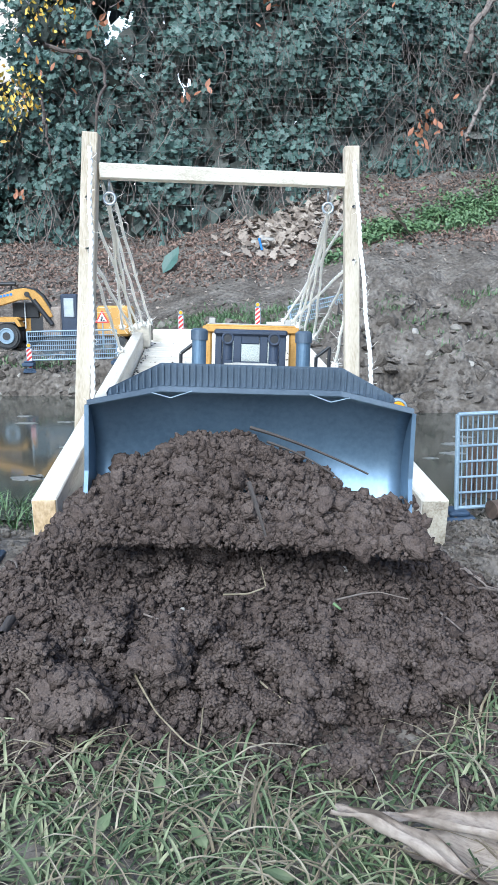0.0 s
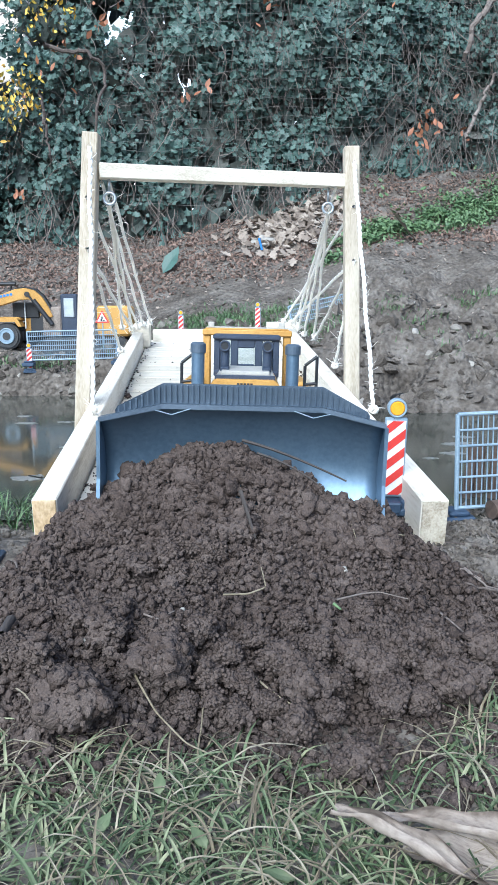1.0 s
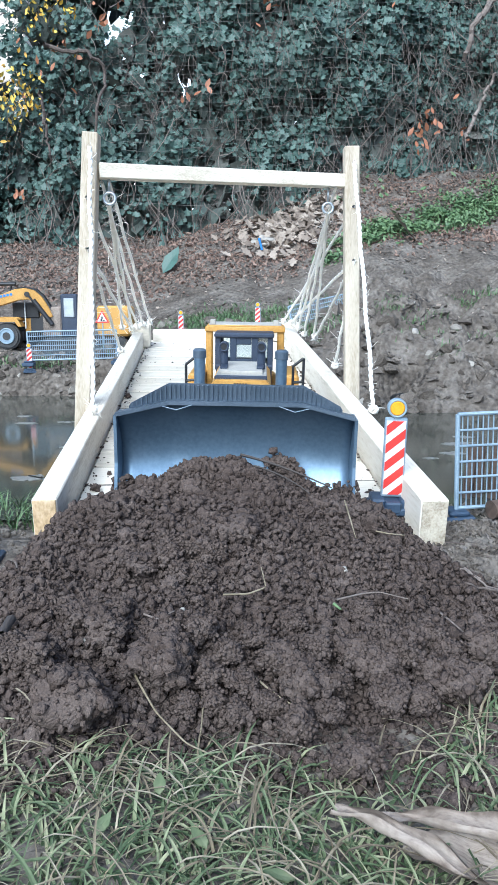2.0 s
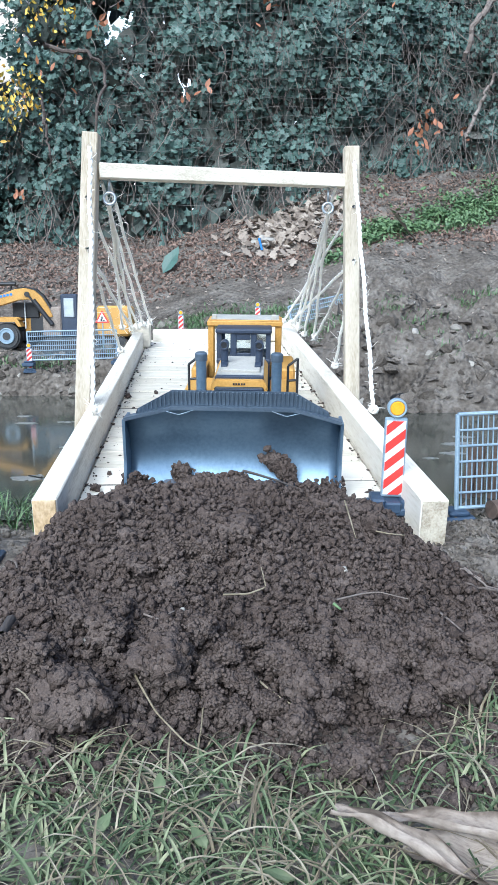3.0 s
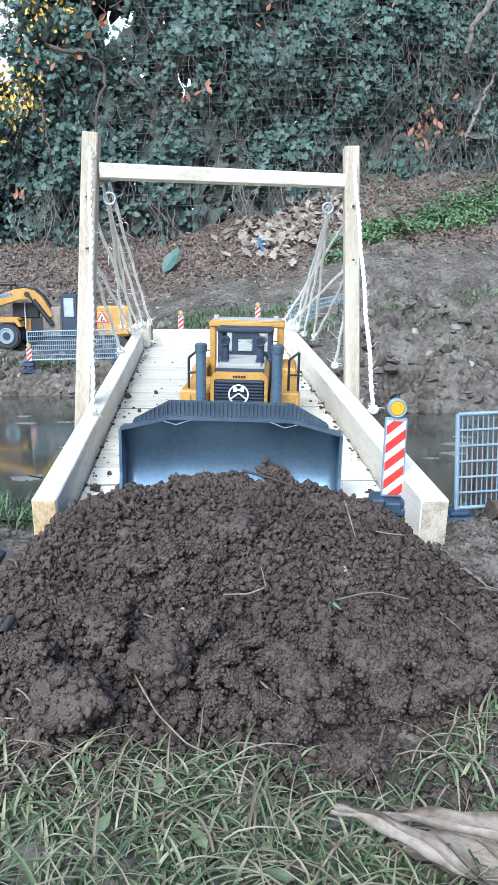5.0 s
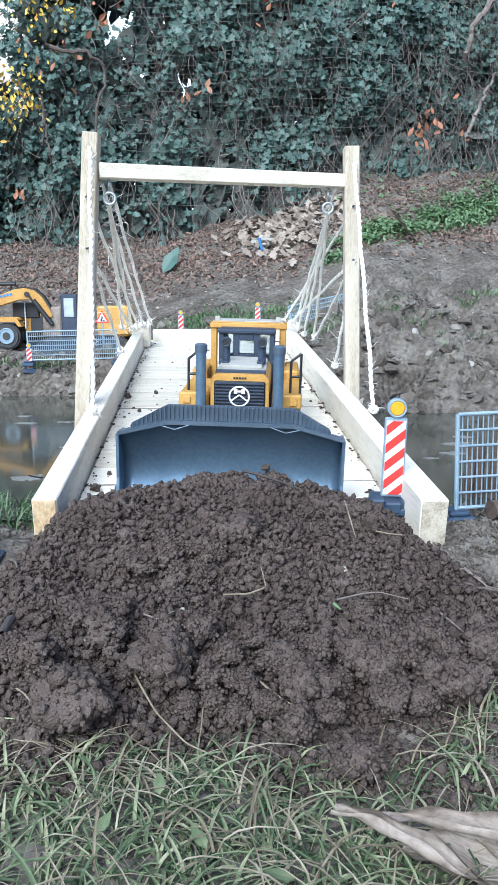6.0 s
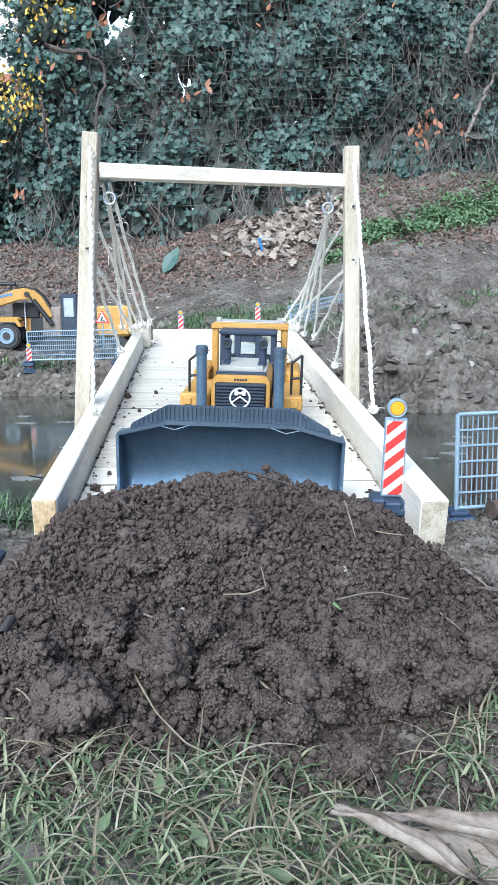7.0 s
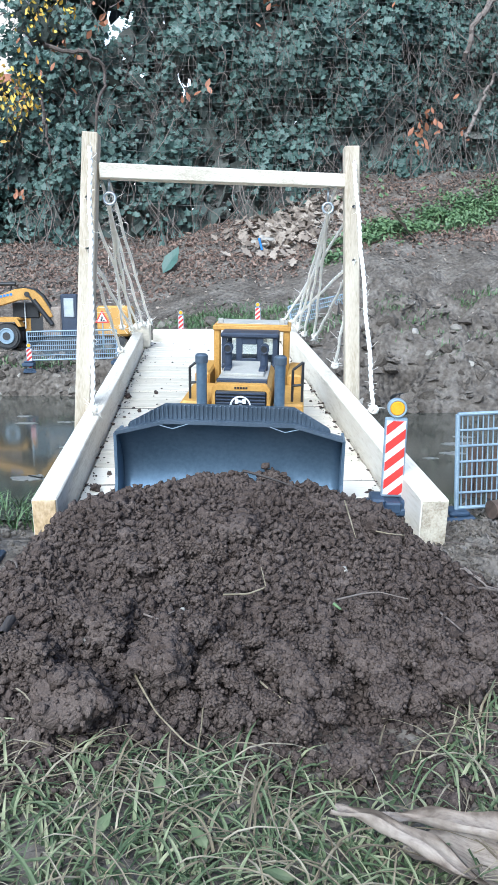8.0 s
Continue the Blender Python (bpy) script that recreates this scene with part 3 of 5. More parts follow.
    # deck planks
    rng = np.random.default_rng(12)
    meshes = []
    for k in range(4):
        bm = boxes(((0.0415, 0, -0.018), (0.5905, 0.086, 0)), bevel=0.003)
        o = part("plank", bm, "white_wood", root)
        meshes.append(o.data)
        bpy.data.objects.remove(o)
    for k in range(21):
        o = new("plank", meshes[k % 4])
        o.parent = root
        o.matrix_basis = pose(rng.uniform(-0.001, 0.001), -0.045 + 0.0935 * k, -0.0655 + rng.uniform(-0.0012, 0.0012), rng.uniform(-0.9, 0.9), rng.uniform(-0.15, 0.15), rng.uniform(-0.2, 0.2))
    # soil-coloured strips added in the joints to make the gaps dark
    joint = None
    for k in range(20):
        if joint is None:
            o = part("joint_soil", boxes(((0.0415, 0, -0.006), (0.5905, 0.0085, -0.0015))), "clod", root, "dark soil-coloured strip added in the plank joint to darken the gap")
            joint = o.data
        else:
            o = new("joint_soil", joint)
            o.parent = root
        o.location = (0, -0.045 + 0.0935 * k + 0.0855, -0.0665)
    return root


make_bridge()


def deck_point(u, w, dz=0.0):
    """A place on the deck: across, along."""
    return BRIDGE @ Vector((u, w, -0.065 + dz))


def make_deck_dirt():
    rng = np.random.default_rng(31)
    h = Heap()
    for _ in range(900):
        w = 1.85 * rng.random() ** 1.6
        u = rng.uniform(0.045, 0.588)
        if rng.random() < 0.5:
            u = rng.choice([0.047, 0.585]) + rng.normal() * 0.012
        s = 0.001 + 0.0042 * rng.random() ** 4
        v, f = CRUMBS[rng.integers(10)]
        q = v * s @ turned(rng).T
        q[:, 2] *= 0.6
        h.add(q + np.array(deck_point(float(np.clip(u, 0.043, 0.59)), w, s * 0.3)), f)
    for x, w, s in ((0.08, 0.28, 0.006), (0.065, 0.2, 0.011), (0.11, 0.17, 0.013), (0.13, 0.95, 0.007), (0.1, 0.75, 0.006), (0.56, 0.5, 0.006), (0.5, 0.4, 0.005), (0.055, 0.9, 0.009)):
        v, f = CLODS[int(x * 100) % 6]
        h.add(v * s * 0.8 + np.array(deck_point(x, w, s * 0.4)), f)
    tagged(h.made("deck_dirt", "soil"), "scattered crumbs of soil on the bridge planks", "soil", kind="stuff")


make_deck_dirt()


# ---- hedge behind the slope: ivy, twigs, wire fence ----
def leaf_arrays(shape):
    """A flat leaf from an outline, folded a little along its middle."""
    pts = [(0, 0, 0)] + [(x, y, 0.12 * abs(x)) for x, y in shape]
    n = len(shape)
    return np.array(pts, float), np.array([(0, 1 + i, 1 + (i + 1) % n) for i in range(n)])


IVY = leaf_arrays([(0, -0.45), (0.42, -0.38), (0.3, -0.08), (0.5, 0.12), (0.2, 0.25), (0, 0.62), (-0.2, 0.25), (-0.5, 0.12), (-0.3, -0.08), (-0.42, -0.38)])
OVAL = leaf_arrays([(0, -0.5), (0.2, -0.25), (0.25, 0.05), (0.12, 0.35), (0, 0.55), (-0.12, 0.35), (-0.25, 0.05), (-0.2, -0.25)])
OAK = leaf_arrays([(0, -0.55), (0.16, -0.4), (0.1, -0.25), (0.32, -0.12), (0.2, 0.02), (0.34, 0.2), (0.15, 0.25), (0, 0.55), (-0.18, 0.25), (-0.33, 0.15), (-0.2, 0), (-0.3, -0.15), (-0.1, -0.25), (-0.14, -0.42)])


def strew(h, leaf, p, s, facing, rng, wild=0.6):
    """Adds a leaf at p, turned roughly to a direction."""
    z = np.array(facing) + rng.normal(size=3) * wild
    z /= np.linalg.norm(z)
    x = np.cross([0, 0, 1.0], z) + rng.normal(size=3) * 0.5
    x -= z * (x @ z)
    x /= np.linalg.norm(x)
    y = np.cross(z, x)
    v, f = leaf
    w = v.copy()
    w[:, 2] *= rng.uniform(-1, 2.5)
    h.add((w * s) @ np.array([x, y, z]) + p, f)


def hedge_base(x):
    return 5.25 - 0.2 * smooth(-0.5, -1.6, x) + 0.4 * smooth(0.5, 1.8, x)


# where the sky shows through: x, z, radius
GAPS = [(-1.02, 2.45, 0.13), (-0.92, 2.62, 0.08), (-0.68, 2.62, 0.09), (-0.63, 2.42, 0.07), (-0.86, 2.13, 0.06), (-0.45, 2.08, 0.10), (-0.52, 2.15, 0.05), (1.23, 2.3, 0.09), (1.18, 2.24, 0.06), (0.95, 2.55, 0.06),
        (-1.85, 2.35, 0.22), (-1.75, 2.05, 0.12), (-1.9, 2.66, 0.15), (-1.65, 2.62, 0.1), (-1.45, 2.25, 0.06), (-1.77, 2.0, 0.16), (-1.3, 2.6, 0.06), (-0.35, 2.2, 0.05)]


def near_gap(x, z, grow=1.0):
    return any((x - a) ** 2 + (z - b) ** 2 < (r * grow) ** 2 for a, b, r in GAPS)


def make_hedge():
    rng = np.random.default_rng(8)
    front, back, dark = Heap(), Heap(), Heap()
    W, top = 3.4, 4.2
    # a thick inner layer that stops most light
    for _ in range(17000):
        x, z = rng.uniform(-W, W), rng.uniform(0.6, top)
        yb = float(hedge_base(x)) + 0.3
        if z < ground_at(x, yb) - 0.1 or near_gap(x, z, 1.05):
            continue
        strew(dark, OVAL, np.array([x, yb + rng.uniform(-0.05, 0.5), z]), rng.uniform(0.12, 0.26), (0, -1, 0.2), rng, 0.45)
    for _ in range(64000):
        x = rng.uniform(-W, W)
        base = float(hedge_base(x))
        g = ground_at(x, base)
        z = g + (top - g) * rng.random()
        if near_gap(x, z, 0.75):
            continue
        clump = wave(x, z, 2.6, 31) + 0.5 * wave(x, z, 7, 33)
        low = z - g
        # a bare dark hollow under the ivy's skirt in the middle
        if low < 0.32 and -1.0 < x < 0.8 and rng.random() < 0.85:
            continue
        if clump < -0.25 and rng.random() < 0.6:
            continue
        dy = 0.14 * clump - abs(rng.normal()) * 0.11 + 0.03 - 0.1 * math.exp(-((low - 0.45) / 0.3) ** 2)
        strew(front, IVY, np.array([x, base + 0.1 - dy, z]), rng.uniform(0.028, 0.058) * (1 + 0.2 * clump), (0.05, -0.9, 0.45), rng, 0.42)
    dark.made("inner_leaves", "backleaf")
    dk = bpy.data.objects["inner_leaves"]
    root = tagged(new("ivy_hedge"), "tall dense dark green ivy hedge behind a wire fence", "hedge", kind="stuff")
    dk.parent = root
    front.made("ivy_leaves", "ivy", root)
    tw = Heap()
    for k in range(1500):
        x = rng.uniform(-W, W)
        base = float(hedge_base(x)) + rng.uniform(-0.08, 0.25)
        g = ground_at(x, base)
        z = g + (top - g) * rng.random() ** 1.5
        ln = rng.uniform(0.12, 0.5)
        d = np.array([rng.normal() * 0.35, rng.normal() * 0.25, rng.choice([1, 1, -1]) * 0.7])
        j = np.linspace(0, 1, 6)[:, None]
        p = np.array([x, base, z]) + d * ln * j + rng.normal(size=3) * 0.16 * ln * np.sin(j * 3.1)
        tw.add(*tube_arrays(p, np.linspace(1, 0.4, 6) * rng.uniform(0.0012, 0.0045), 4))
    # stems rooted along the foot
    for k in range(110):
        x = rng.uniform(-1.6, 2.0)
        base = float(hedge_base(x)) + rng.uniform(-0.05, 0.2)
        g = ground_at(x, base) - 0.03
        j = np.linspace(0, 1, 9)[:, None]
        p = np.array([x, base, g]) + np.array([rng.normal() * 0.12, 0.05, rng.uniform(0.2, 0.5)]) * j + 0.03 * np.sin(j * rng.uniform(3, 9) + k) * np.array([1, 0.4, 0])
        tw.add(*tube_arrays(p, np.linspace(1, 0.6, 9) * rng.uniform(0.002, 0.007), 5))
    # dry brown tangles hanging over the ivy
    for cx, cz, sx, sz, c in ((1.4, 2.05, 0.2, 0.25, 220), (1.75, 2.1, 0.12, 0.3, 120), (0.2, 2.15, 0.3, 0.2, 140), (-0.35, 1.85, 0.25, 0.2, 80), (-0.7, 2.2, 0.2, 0.25, 70), (0.75, 1.9, 0.3, 0.25, 70), (-1.6, 1.6, 0.3, 0.2, 70)):
        for _ in range(c):
            p0 = np.array([cx + rng.normal() * sx, 5.03 + 0.16 * max(0, cx) + rng.normal() * 0.06, cz + rng.normal() * sz])
            j = np.linspace(0, 1, 5)[:, None]
            d = np.array([rng.normal() * 0.5, rng.normal() * 0.2, -1.0]) * rng.uniform(0.06, 0.22)
            tw.add(*tube_arrays(p0 + d * j + rng.normal(size=3) * 0.03 * np.sin(j * 3.1), np.linspace(1, 0.5, 5) * rng.uniform(0.0008, 0.002), 3))
    # bent bare branches that stand out
    for pts, r in (([(-1.38, 2.14), (-1.22, 2.1), (-1.08, 2.08), (-0.98, 2.0), (-0.98, 1.86), (-1.04, 1.72), (-1.06, 1.5)], 0.015), ([(-1.42, 1.85), (-1.4, 1.6), (-1.36, 1.4)], 0.012),
                   ([(0.4, 2.68), (0.42, 2.5), (0.47, 2.4)], 0.014), ([(1.75, 2.6), (1.62, 2.4), (1.5, 2.25), (1.46, 2.05)], 0.025), ([(-0.95, 2.6), (-0.8, 2.5), (-0.68, 2.45)], 0.01), ([(1.5, 1.55), (1.58, 1.75), (1.66, 1.95)], 0.014)):
        k = np.linspace(0, len(pts) - 1, 24)
        x = np.interp(k, range(len(pts)), [p[0] for p in pts])
        z = np.interp(k, range(len(pts)), [p[1] for p in pts])
        tw.add(*tube_arrays(np.stack([x, np.full(24, 5.02) + 0.03 * np.sin(k * 2.3), z], -1) + 0.006 * np.random.default_rng(2).normal(size=(24, 3)), r * np.linspace(1, 0.6, 24), 7))
    tw.made("twigs", "twig", root)
    yel = Heap()
    for x, z, n, s in ((-1.58, 1.86, 150, 0.09), (-1.4, 2.45, 110, 0.13), (-1.85, 2.15, 40, 0.1), (-1.45, 2.35, 40, 0.12), (-1.75, 1.72, 60, 0.08)):
        for _ in range(n):
            strew(yel, OVAL, np.array([x + rng.normal() * s, 5.1 + rng.normal() * 0.12, z + rng.normal() * s]), rng.uniform(0.022, 0.048), (0, -1, 0.3), rng, 0.7)
    yel.made("yellow_leaves", "autumn", root, "yellow autumn foliage")
    rs = Heap()
    for x, z, n, s in ((1.27, 1.66, 14, 0.05), (1.19, 1.52, 12, 0.06), (1.5, 1.62, 4, 0.04), (-1.62, 1.18, 6, 0.02), (-0.9, 2.35, 6, 0.08), (-1.15, 2.15, 8, 0.1), (-1.35, 2.0, 8, 0.12), (0.12, 2.4, 10, 0.1), (-0.3, 1.8, 5, 0.1), (0.7, 2.6, 6, 0.2)):
        for _ in range(n):
            strew(rs, OVAL, np.array([x + rng.normal() * s, 5.06 + rng.normal() * 0.05, z + rng.normal() * s]), rng.uniform(0.035, 0.07), (0, -1, 0.3), rng, 0.7)
    rs.made("rusty_leaves", "rust", root, "rusty orange dead leaves")
    # wire fence against the ivy
    fence = tagged(new("wire_fence"), "rusty grey square wire mesh fence before the ivy", "fence")
    w = Heap()
    for z in np.arange(1.15, 3.2, 0.062):
        x = np.linspace(-0.9, 3.0, 60)
        w.add(*tube_arrays(np.stack([x, np.interp(x, [-1, 0.5, 1.8, 3], [5.16, 5.16, 5.44, 5.5]), z + 0.1 * np.sin(x * 0.9) - 0.05 * x + 0.012 * np.sin(x * 9 + z * 7)], -1), 0.0009, 3))
    for x in np.arange(-0.9, 3.0, 0.1):
        z = np.linspace(0.95, 3.2, 24)
        w.add(*tube_arrays(np.stack([x + 0.012 * np.sin(z * 6 + x * 11), np.full(24, float(np.interp(x, [-1, 0.5, 1.8, 3], [5.165, 5.165, 5.445, 5.505]))), z], -1), 0.0008, 3))
    w.made("wires", "wire", fence)
    bpy.data.objects["wires"]["kind"] = "stuff"


make_hedge()


# ---- the bulldozer model ----
def arc_plate(sections, thick):
    """A bent plate: rows of places, thickened away from the viewer, closed all round."""
    bm = bmesh.new()
    front = [[bm.verts.new(q) for q in row] for row in sections]
    back = [[bm.verts.new((q[0], q[1] + thick, q[2])) for q in row] for row in sections]
    n, m = len(front), len(front[0])
    for i in range(n - 1):
        for j in range(m - 1):
            bm.faces.new((front[i][j], front[i + 1][j], front[i + 1][j + 1], front[i][j + 1]))
            bm.faces.new((back[i][j], back[i][j + 1], back[i + 1][j + 1], back[i + 1][j]))
    for i in range(n - 1):
        bm.faces.new((front[i][0], back[i][0], back[i + 1][0], front[i + 1][0]))
        bm.faces.new((front[i][-1], front[i + 1][-1], back[i + 1][-1], back[i][-1]))
    for j in range(m - 1):
        bm.faces.new((front[0][j], front[0][j + 1], back[0][j + 1], back[0][j]))
        bm.faces.new((front[-1][j], back[-1][j], back[-1][j + 1], front[-1][j + 1]))
    bmesh.ops.recalc_face_normals(bm, faces=bm.faces)
    return bm


def wing(x):
    """How far the blade's outer wings reach forward."""
    return -0.22 * max(0, abs(x) - 0.106)


def board_top(x):
    return 0.158 - 0.21 * max(0, abs(x) - 0.106)


def guard_top(x):
    """The spill guard's upper edge, falling away over the wings, with rounded outer corners."""
    return board_top(x) + 0.0295 - 0.31 * max(0, abs(x) - 0.106) - 1.2 * max(0, abs(x) - 0.164)


def make_blade(root):
    blade_ob = part("blade", arc_plate([[(x, wing(x) + 0.034 * (4 * (k / 16) * (1 - k / 16)) - 0.012 * (k / 16), board_top(x) * k / 16) for k in range(17)]
                                        for x in (-0.187, -0.17, -0.15, -0.13, -0.107, -0.105, -0.07, -0.035, 0, 0.035, 0.07, 0.105, 0.107, 0.13, 0.15, 0.17, 0.187)], 0.008), "blade", root, "curved steel-blue dozer blade", True)
    for s in (-1, 1):
        bm = bmesh.new()
        prism(bm, [(-0.042, 0.0), (0.03, 0.0), (0.034, 0.06), (0.02, 0.137), (-0.030, 0.137), (-0.030, 0.06)], s * 0.187, s * 0.192, 0)
        part("end_plate", bm, "blade", blade_ob)
        bm = bmesh.new()
        for a, b in (((s * 0.115, -0.026, 0.153), (s * 0.093, -0.026, 0.1475)), ((s * 0.093, -0.026, 0.1475), (s * 0.068, -0.026, 0.156))):
            rod(bm, a, b, 0.0007, seg=6)
        part("lamp_bracket", bm, "fence", blade_ob, "thin pale bent bracket")
    # ribbed spill guard
    xs = np.linspace(-0.1625, 0.1625, 45)
    guard = part("spill_guard", arc_plate([[(x, wing(x) - 0.010, board_top(x) + 0.0005), (x, wing(x) - 0.014, guard_top(x))] for x in (-0.167, -0.164, -0.107, -0.105, 0, 0.105, 0.107, 0.164, 0.167)], 0.004), "guard", blade_ob, "slate-blue ribbed spill guard")
    ribs = bmesh.new()
    for x in xs:
        b = bmesh.new()
        box(b, (x - 0.0014, wing(x) - 0.0125, board_top(x) + 0.003), (x + 0.0014, wing(x) - 0.008, guard_top(x) - 0.002), 0.0004)
        for v in b.verts:
            v.co.y -= (v.co.z - board_top(x)) * 0.14
        tmp = bpy.data.meshes.new("tmp")
        b.to_mesh(tmp)
        b.free()
        ribs.from_mesh(tmp)
        bpy.data.meshes.remove(tmp)
    tagged(part("ribs", ribs, "guard", guard), kind="stuff")
    rail = [[(x, wing(x) - 0.022, board_top(x) - 0.0035), (x, wing(x) - 0.022, board_top(x) + 0.0025)] for x in (-0.187, -0.107, -0.105, 0.105, 0.107, 0.187)]
    part("top_rail", arc_plate(rail, 0.018), "guard", blade_ob)
    bm = bmesh.new()
    prism(bm, [(-0.012, -0.004), (0.008, -0.004), (0.012, 0.014), (0.006, 0.014)], -0.187, 0.187, 0)
    edge = part("cutting_edge", bm, "darkblue", blade_ob)
    bm = bmesh.new()
    for k in range(15):
        rod(bm, (-0.168 + 0.024 * k, 0.0075, 0.009), (-0.168 + 0.024 * k, 0.001, 0.009), 0.0035, seg=8)
    tagged(part("bolts", bm, "blade", edge), kind="stuff")
    bm = boxes(((-0.12, 0.046, 0.02), (-0.1, 0.25, 0.04)), ((0.1, 0.046, 0.02), (0.12, 0.25, 0.04)), ((-0.15, 0.046, 0.045), (0.15, 0.058, 0.075)), bevel=0.003)
    part("push_frame", bm, "darkblue", blade_ob)
    return blade_ob


def make_track(root, s):
    lo, hi = (0.083, 0.123) if s > 0 else (-0.123, -0.083)
    r = 0.042
    out = []
    for c, a0 in ((0.19, -90), (-0.155, 90)):
        for k in range(11):
            a = radians(a0 + 18 * k)
            out.append((c + r * math.cos(a), 0.045 + r * math.sin(a)))
    tr = part("track", prism(bmesh.new(), out, lo + 0.003, hi - 0.003, 0), "black", root, "black crawler track")
    total = 2 * 0.345 + 2 * math.pi * r
    n = 38
    shoe = None
    for k in range(n):
        d = total * k / n
        if d < 0.345:
            q, a = (0.19 - d, 0.003), 180
        elif d < 0.345 + math.pi * r:
            a = 180 - math.degrees((d - 0.345) / r)
            q = (-0.155 - r * math.sin(radians(180 - a)), 0.045 - r * math.cos(radians(180 - a)))
        elif d < 2 * 0.345 + math.pi * r:
            q, a = (-0.155 + d - 0.345 - math.pi * r, 0.087), 0
        else:
            w = (d - 2 * 0.345 - math.pi * r) / r
            q, a = (0.19 + r * math.sin(w), 0.045 + r * math.cos(w)), -math.degrees(w)
        if shoe is None:
            o = part("track_shoe", boxes(((lo, -0.0075, -0.003), (hi, 0.0075, 0.003)), ((lo, -0.0075, 0.002), (hi, -0.0045, 0.0065)), bevel=0.0006), "darkblue", tr)
            shoe = o.data
        else:
            o = new("track_shoe", shoe)
            o.parent = tr
        o.matrix_basis = pose(0, q[0], q[1], a)
    return tr


def make_dozer():
    root = tagged(new("bulldozer"), "yellow radio-controlled model bulldozer with a steel-blue blade", "bulldozer")
    make_track(root, -1)
    make_track(root, 1)
    part("chassis", boxes(((-0.082, -0.14, 0.03), (0.082, 0.22, 0.09)), ((-0.06, 0.2, 0.03), (0.06, 0.26, 0.11)), bevel=0.004), "darkblue", root)
    # bonnet with sloping shoulders
    bm = bmesh.new()
    prism(bm, [(-0.0585, 0.066), (0.0585, 0.066), (0.0585, 0.153), (0.05, 0.164), (-0.05, 0.164), (-0.0585, 0.153)], -0.143, 0.09, 1)
    bmesh.ops.bevel(bm, geom=bm.edges[:], offset=0.002, segments=2, affect="EDGES")
    hood = part("bonnet", bm, "yellow", root, "machine-yellow bonnet")
    part("bonnet_top", boxes(((-0.05, -0.115, 0.163), (0.05, 0.085, 0.168)), ((-0.042, -0.085, 0.167), (0.042, 0.06, 0.174)), bevel=0.0015), "cream", hood, "dusty grey bonnet cover")
    for x in (-0.0365, 0.0365):
        part("bonnet_plate", boxes(((x - 0.007, -0.06, 0.173), (x + 0.007, -0.02, 0.178)), bevel=0.001), "darkblue", hood)
    part("bonnet_band", boxes(((-0.0505, -0.128, 0.1625), (0.0505, -0.1145, 0.1695)), bevel=0.001), "darkblue", hood, "dark blue band across the bonnet")
    grille = part("grille", boxes(((-0.051, -0.147, 0.075), (0.051, -0.142, 0.151)), bevel=0.003), "black", root, "black slatted radiator grille")
    slat = None
    for k in range(11):
        z = 0.081 + 0.0065 * k
        if slat is None:
            o = part("slat", boxes(((-0.049, -0.150, -0.0016), (0.049, -0.1465, 0.0016)), bevel=0.0006), "darkblue", grille)
            slat = o.data
        else:
            o = new("slat", slat)
            o.parent = grille
        o.location = (0, 0, z)
    badge = part("badge", ring(bmesh.new(), (0, -0.151, 0.121), 0.0195, 0.0018), "white", grille, "round pale emblem", True)
    bm = boxes(((-0.011, -0.1525, 0.1265), (-0.004, -0.150, 0.1365)), ((0.004, -0.1525, 0.1265), (0.011, -0.150, 0.1365)), ((-0.006, -0.1525, 0.129), (0.006, -0.150, 0.133)), bevel=0.0006)
    for s in (-1, 1):
        rod(bm, (0, -0.151, 0.124), (s * 0.016, -0.151, 0.112), 0.0016, seg=6)
    part("badge_mark", bm, "white", badge)
    bm = boxes(*[((-0.013 + 0.0055 * k, -0.1442, 0.1545), (-0.009 + 0.0055 * k, -0.1425, 0.1585)) for k in range(5)])
    part("name_bars", bm, "black", hood, "small dark lettering bars")
    # fenders beside the bonnet
    for s in (-1, 1):
        bm = boxes(((min(s * 0.064, s * 0.125), -0.125, 0.092), (max(s * 0.064, s * 0.125), 0.06, 0.122)), bevel=0.004)
        fender = part("fender", bm, "yellow", root)
        part("fender_lamp", boxes(((s * 0.108 - 0.007, -0.129, 0.1), (s * 0.108 + 0.007, -0.124, 0.114)), bevel=0.001), "yellow", fender)
        part("tank", boxes(((min(s * 0.088, s * 0.122), 0.06, 0.092), (max(s * 0.088, s * 0.122), 0.22, 0.145)), bevel=0.005), "yellow", root)
        # lift cylinder
        bm = bmesh.new()
        rod(bm, (s * 0.0765, -0.152, 0.03), (s * 0.0765, -0.152, 0.21), 0.0105, seg=20)
        cyl = part("lift_cylinder", bm, "blade", root, "slate-blue lift cylinder", False)
        bm = bmesh.new()
        rod(bm, (s * 0.0765, -0.152, 0.207), (s * 0.0765, -0.152, 0.221), 0.0125, seg=20)
        rod(bm, (s * 0.0765, -0.152, 0.221), (s * 0.0765, -0.152, 0.224), 0.0125, 0.009, seg=20)
        part("collar", bm, "guard", cyl)
        # hand rail
        bm = bmesh.new()
        x = s * (0.097 if s < 0 else 0.112)
        for a, b in (((x - 0.011, -0.1, 0.12), (x - 0.011, -0.1, 0.187)), ((x - 0.011, -0.1, 0.187), (x + 0.009, -0.1, 0.203)), ((x + 0.009, -0.1, 0.203), (x + 0.009, -0.1, 0.122)), ((x - 0.011, -0.1, 0.155), (x + 0.009, -0.1, 0.157))):
            rod(bm, a, b, 0.0027, seg=8)
        part("hand_rail", bm, "black", root)
        # intake stack
        bm = bmesh.new()
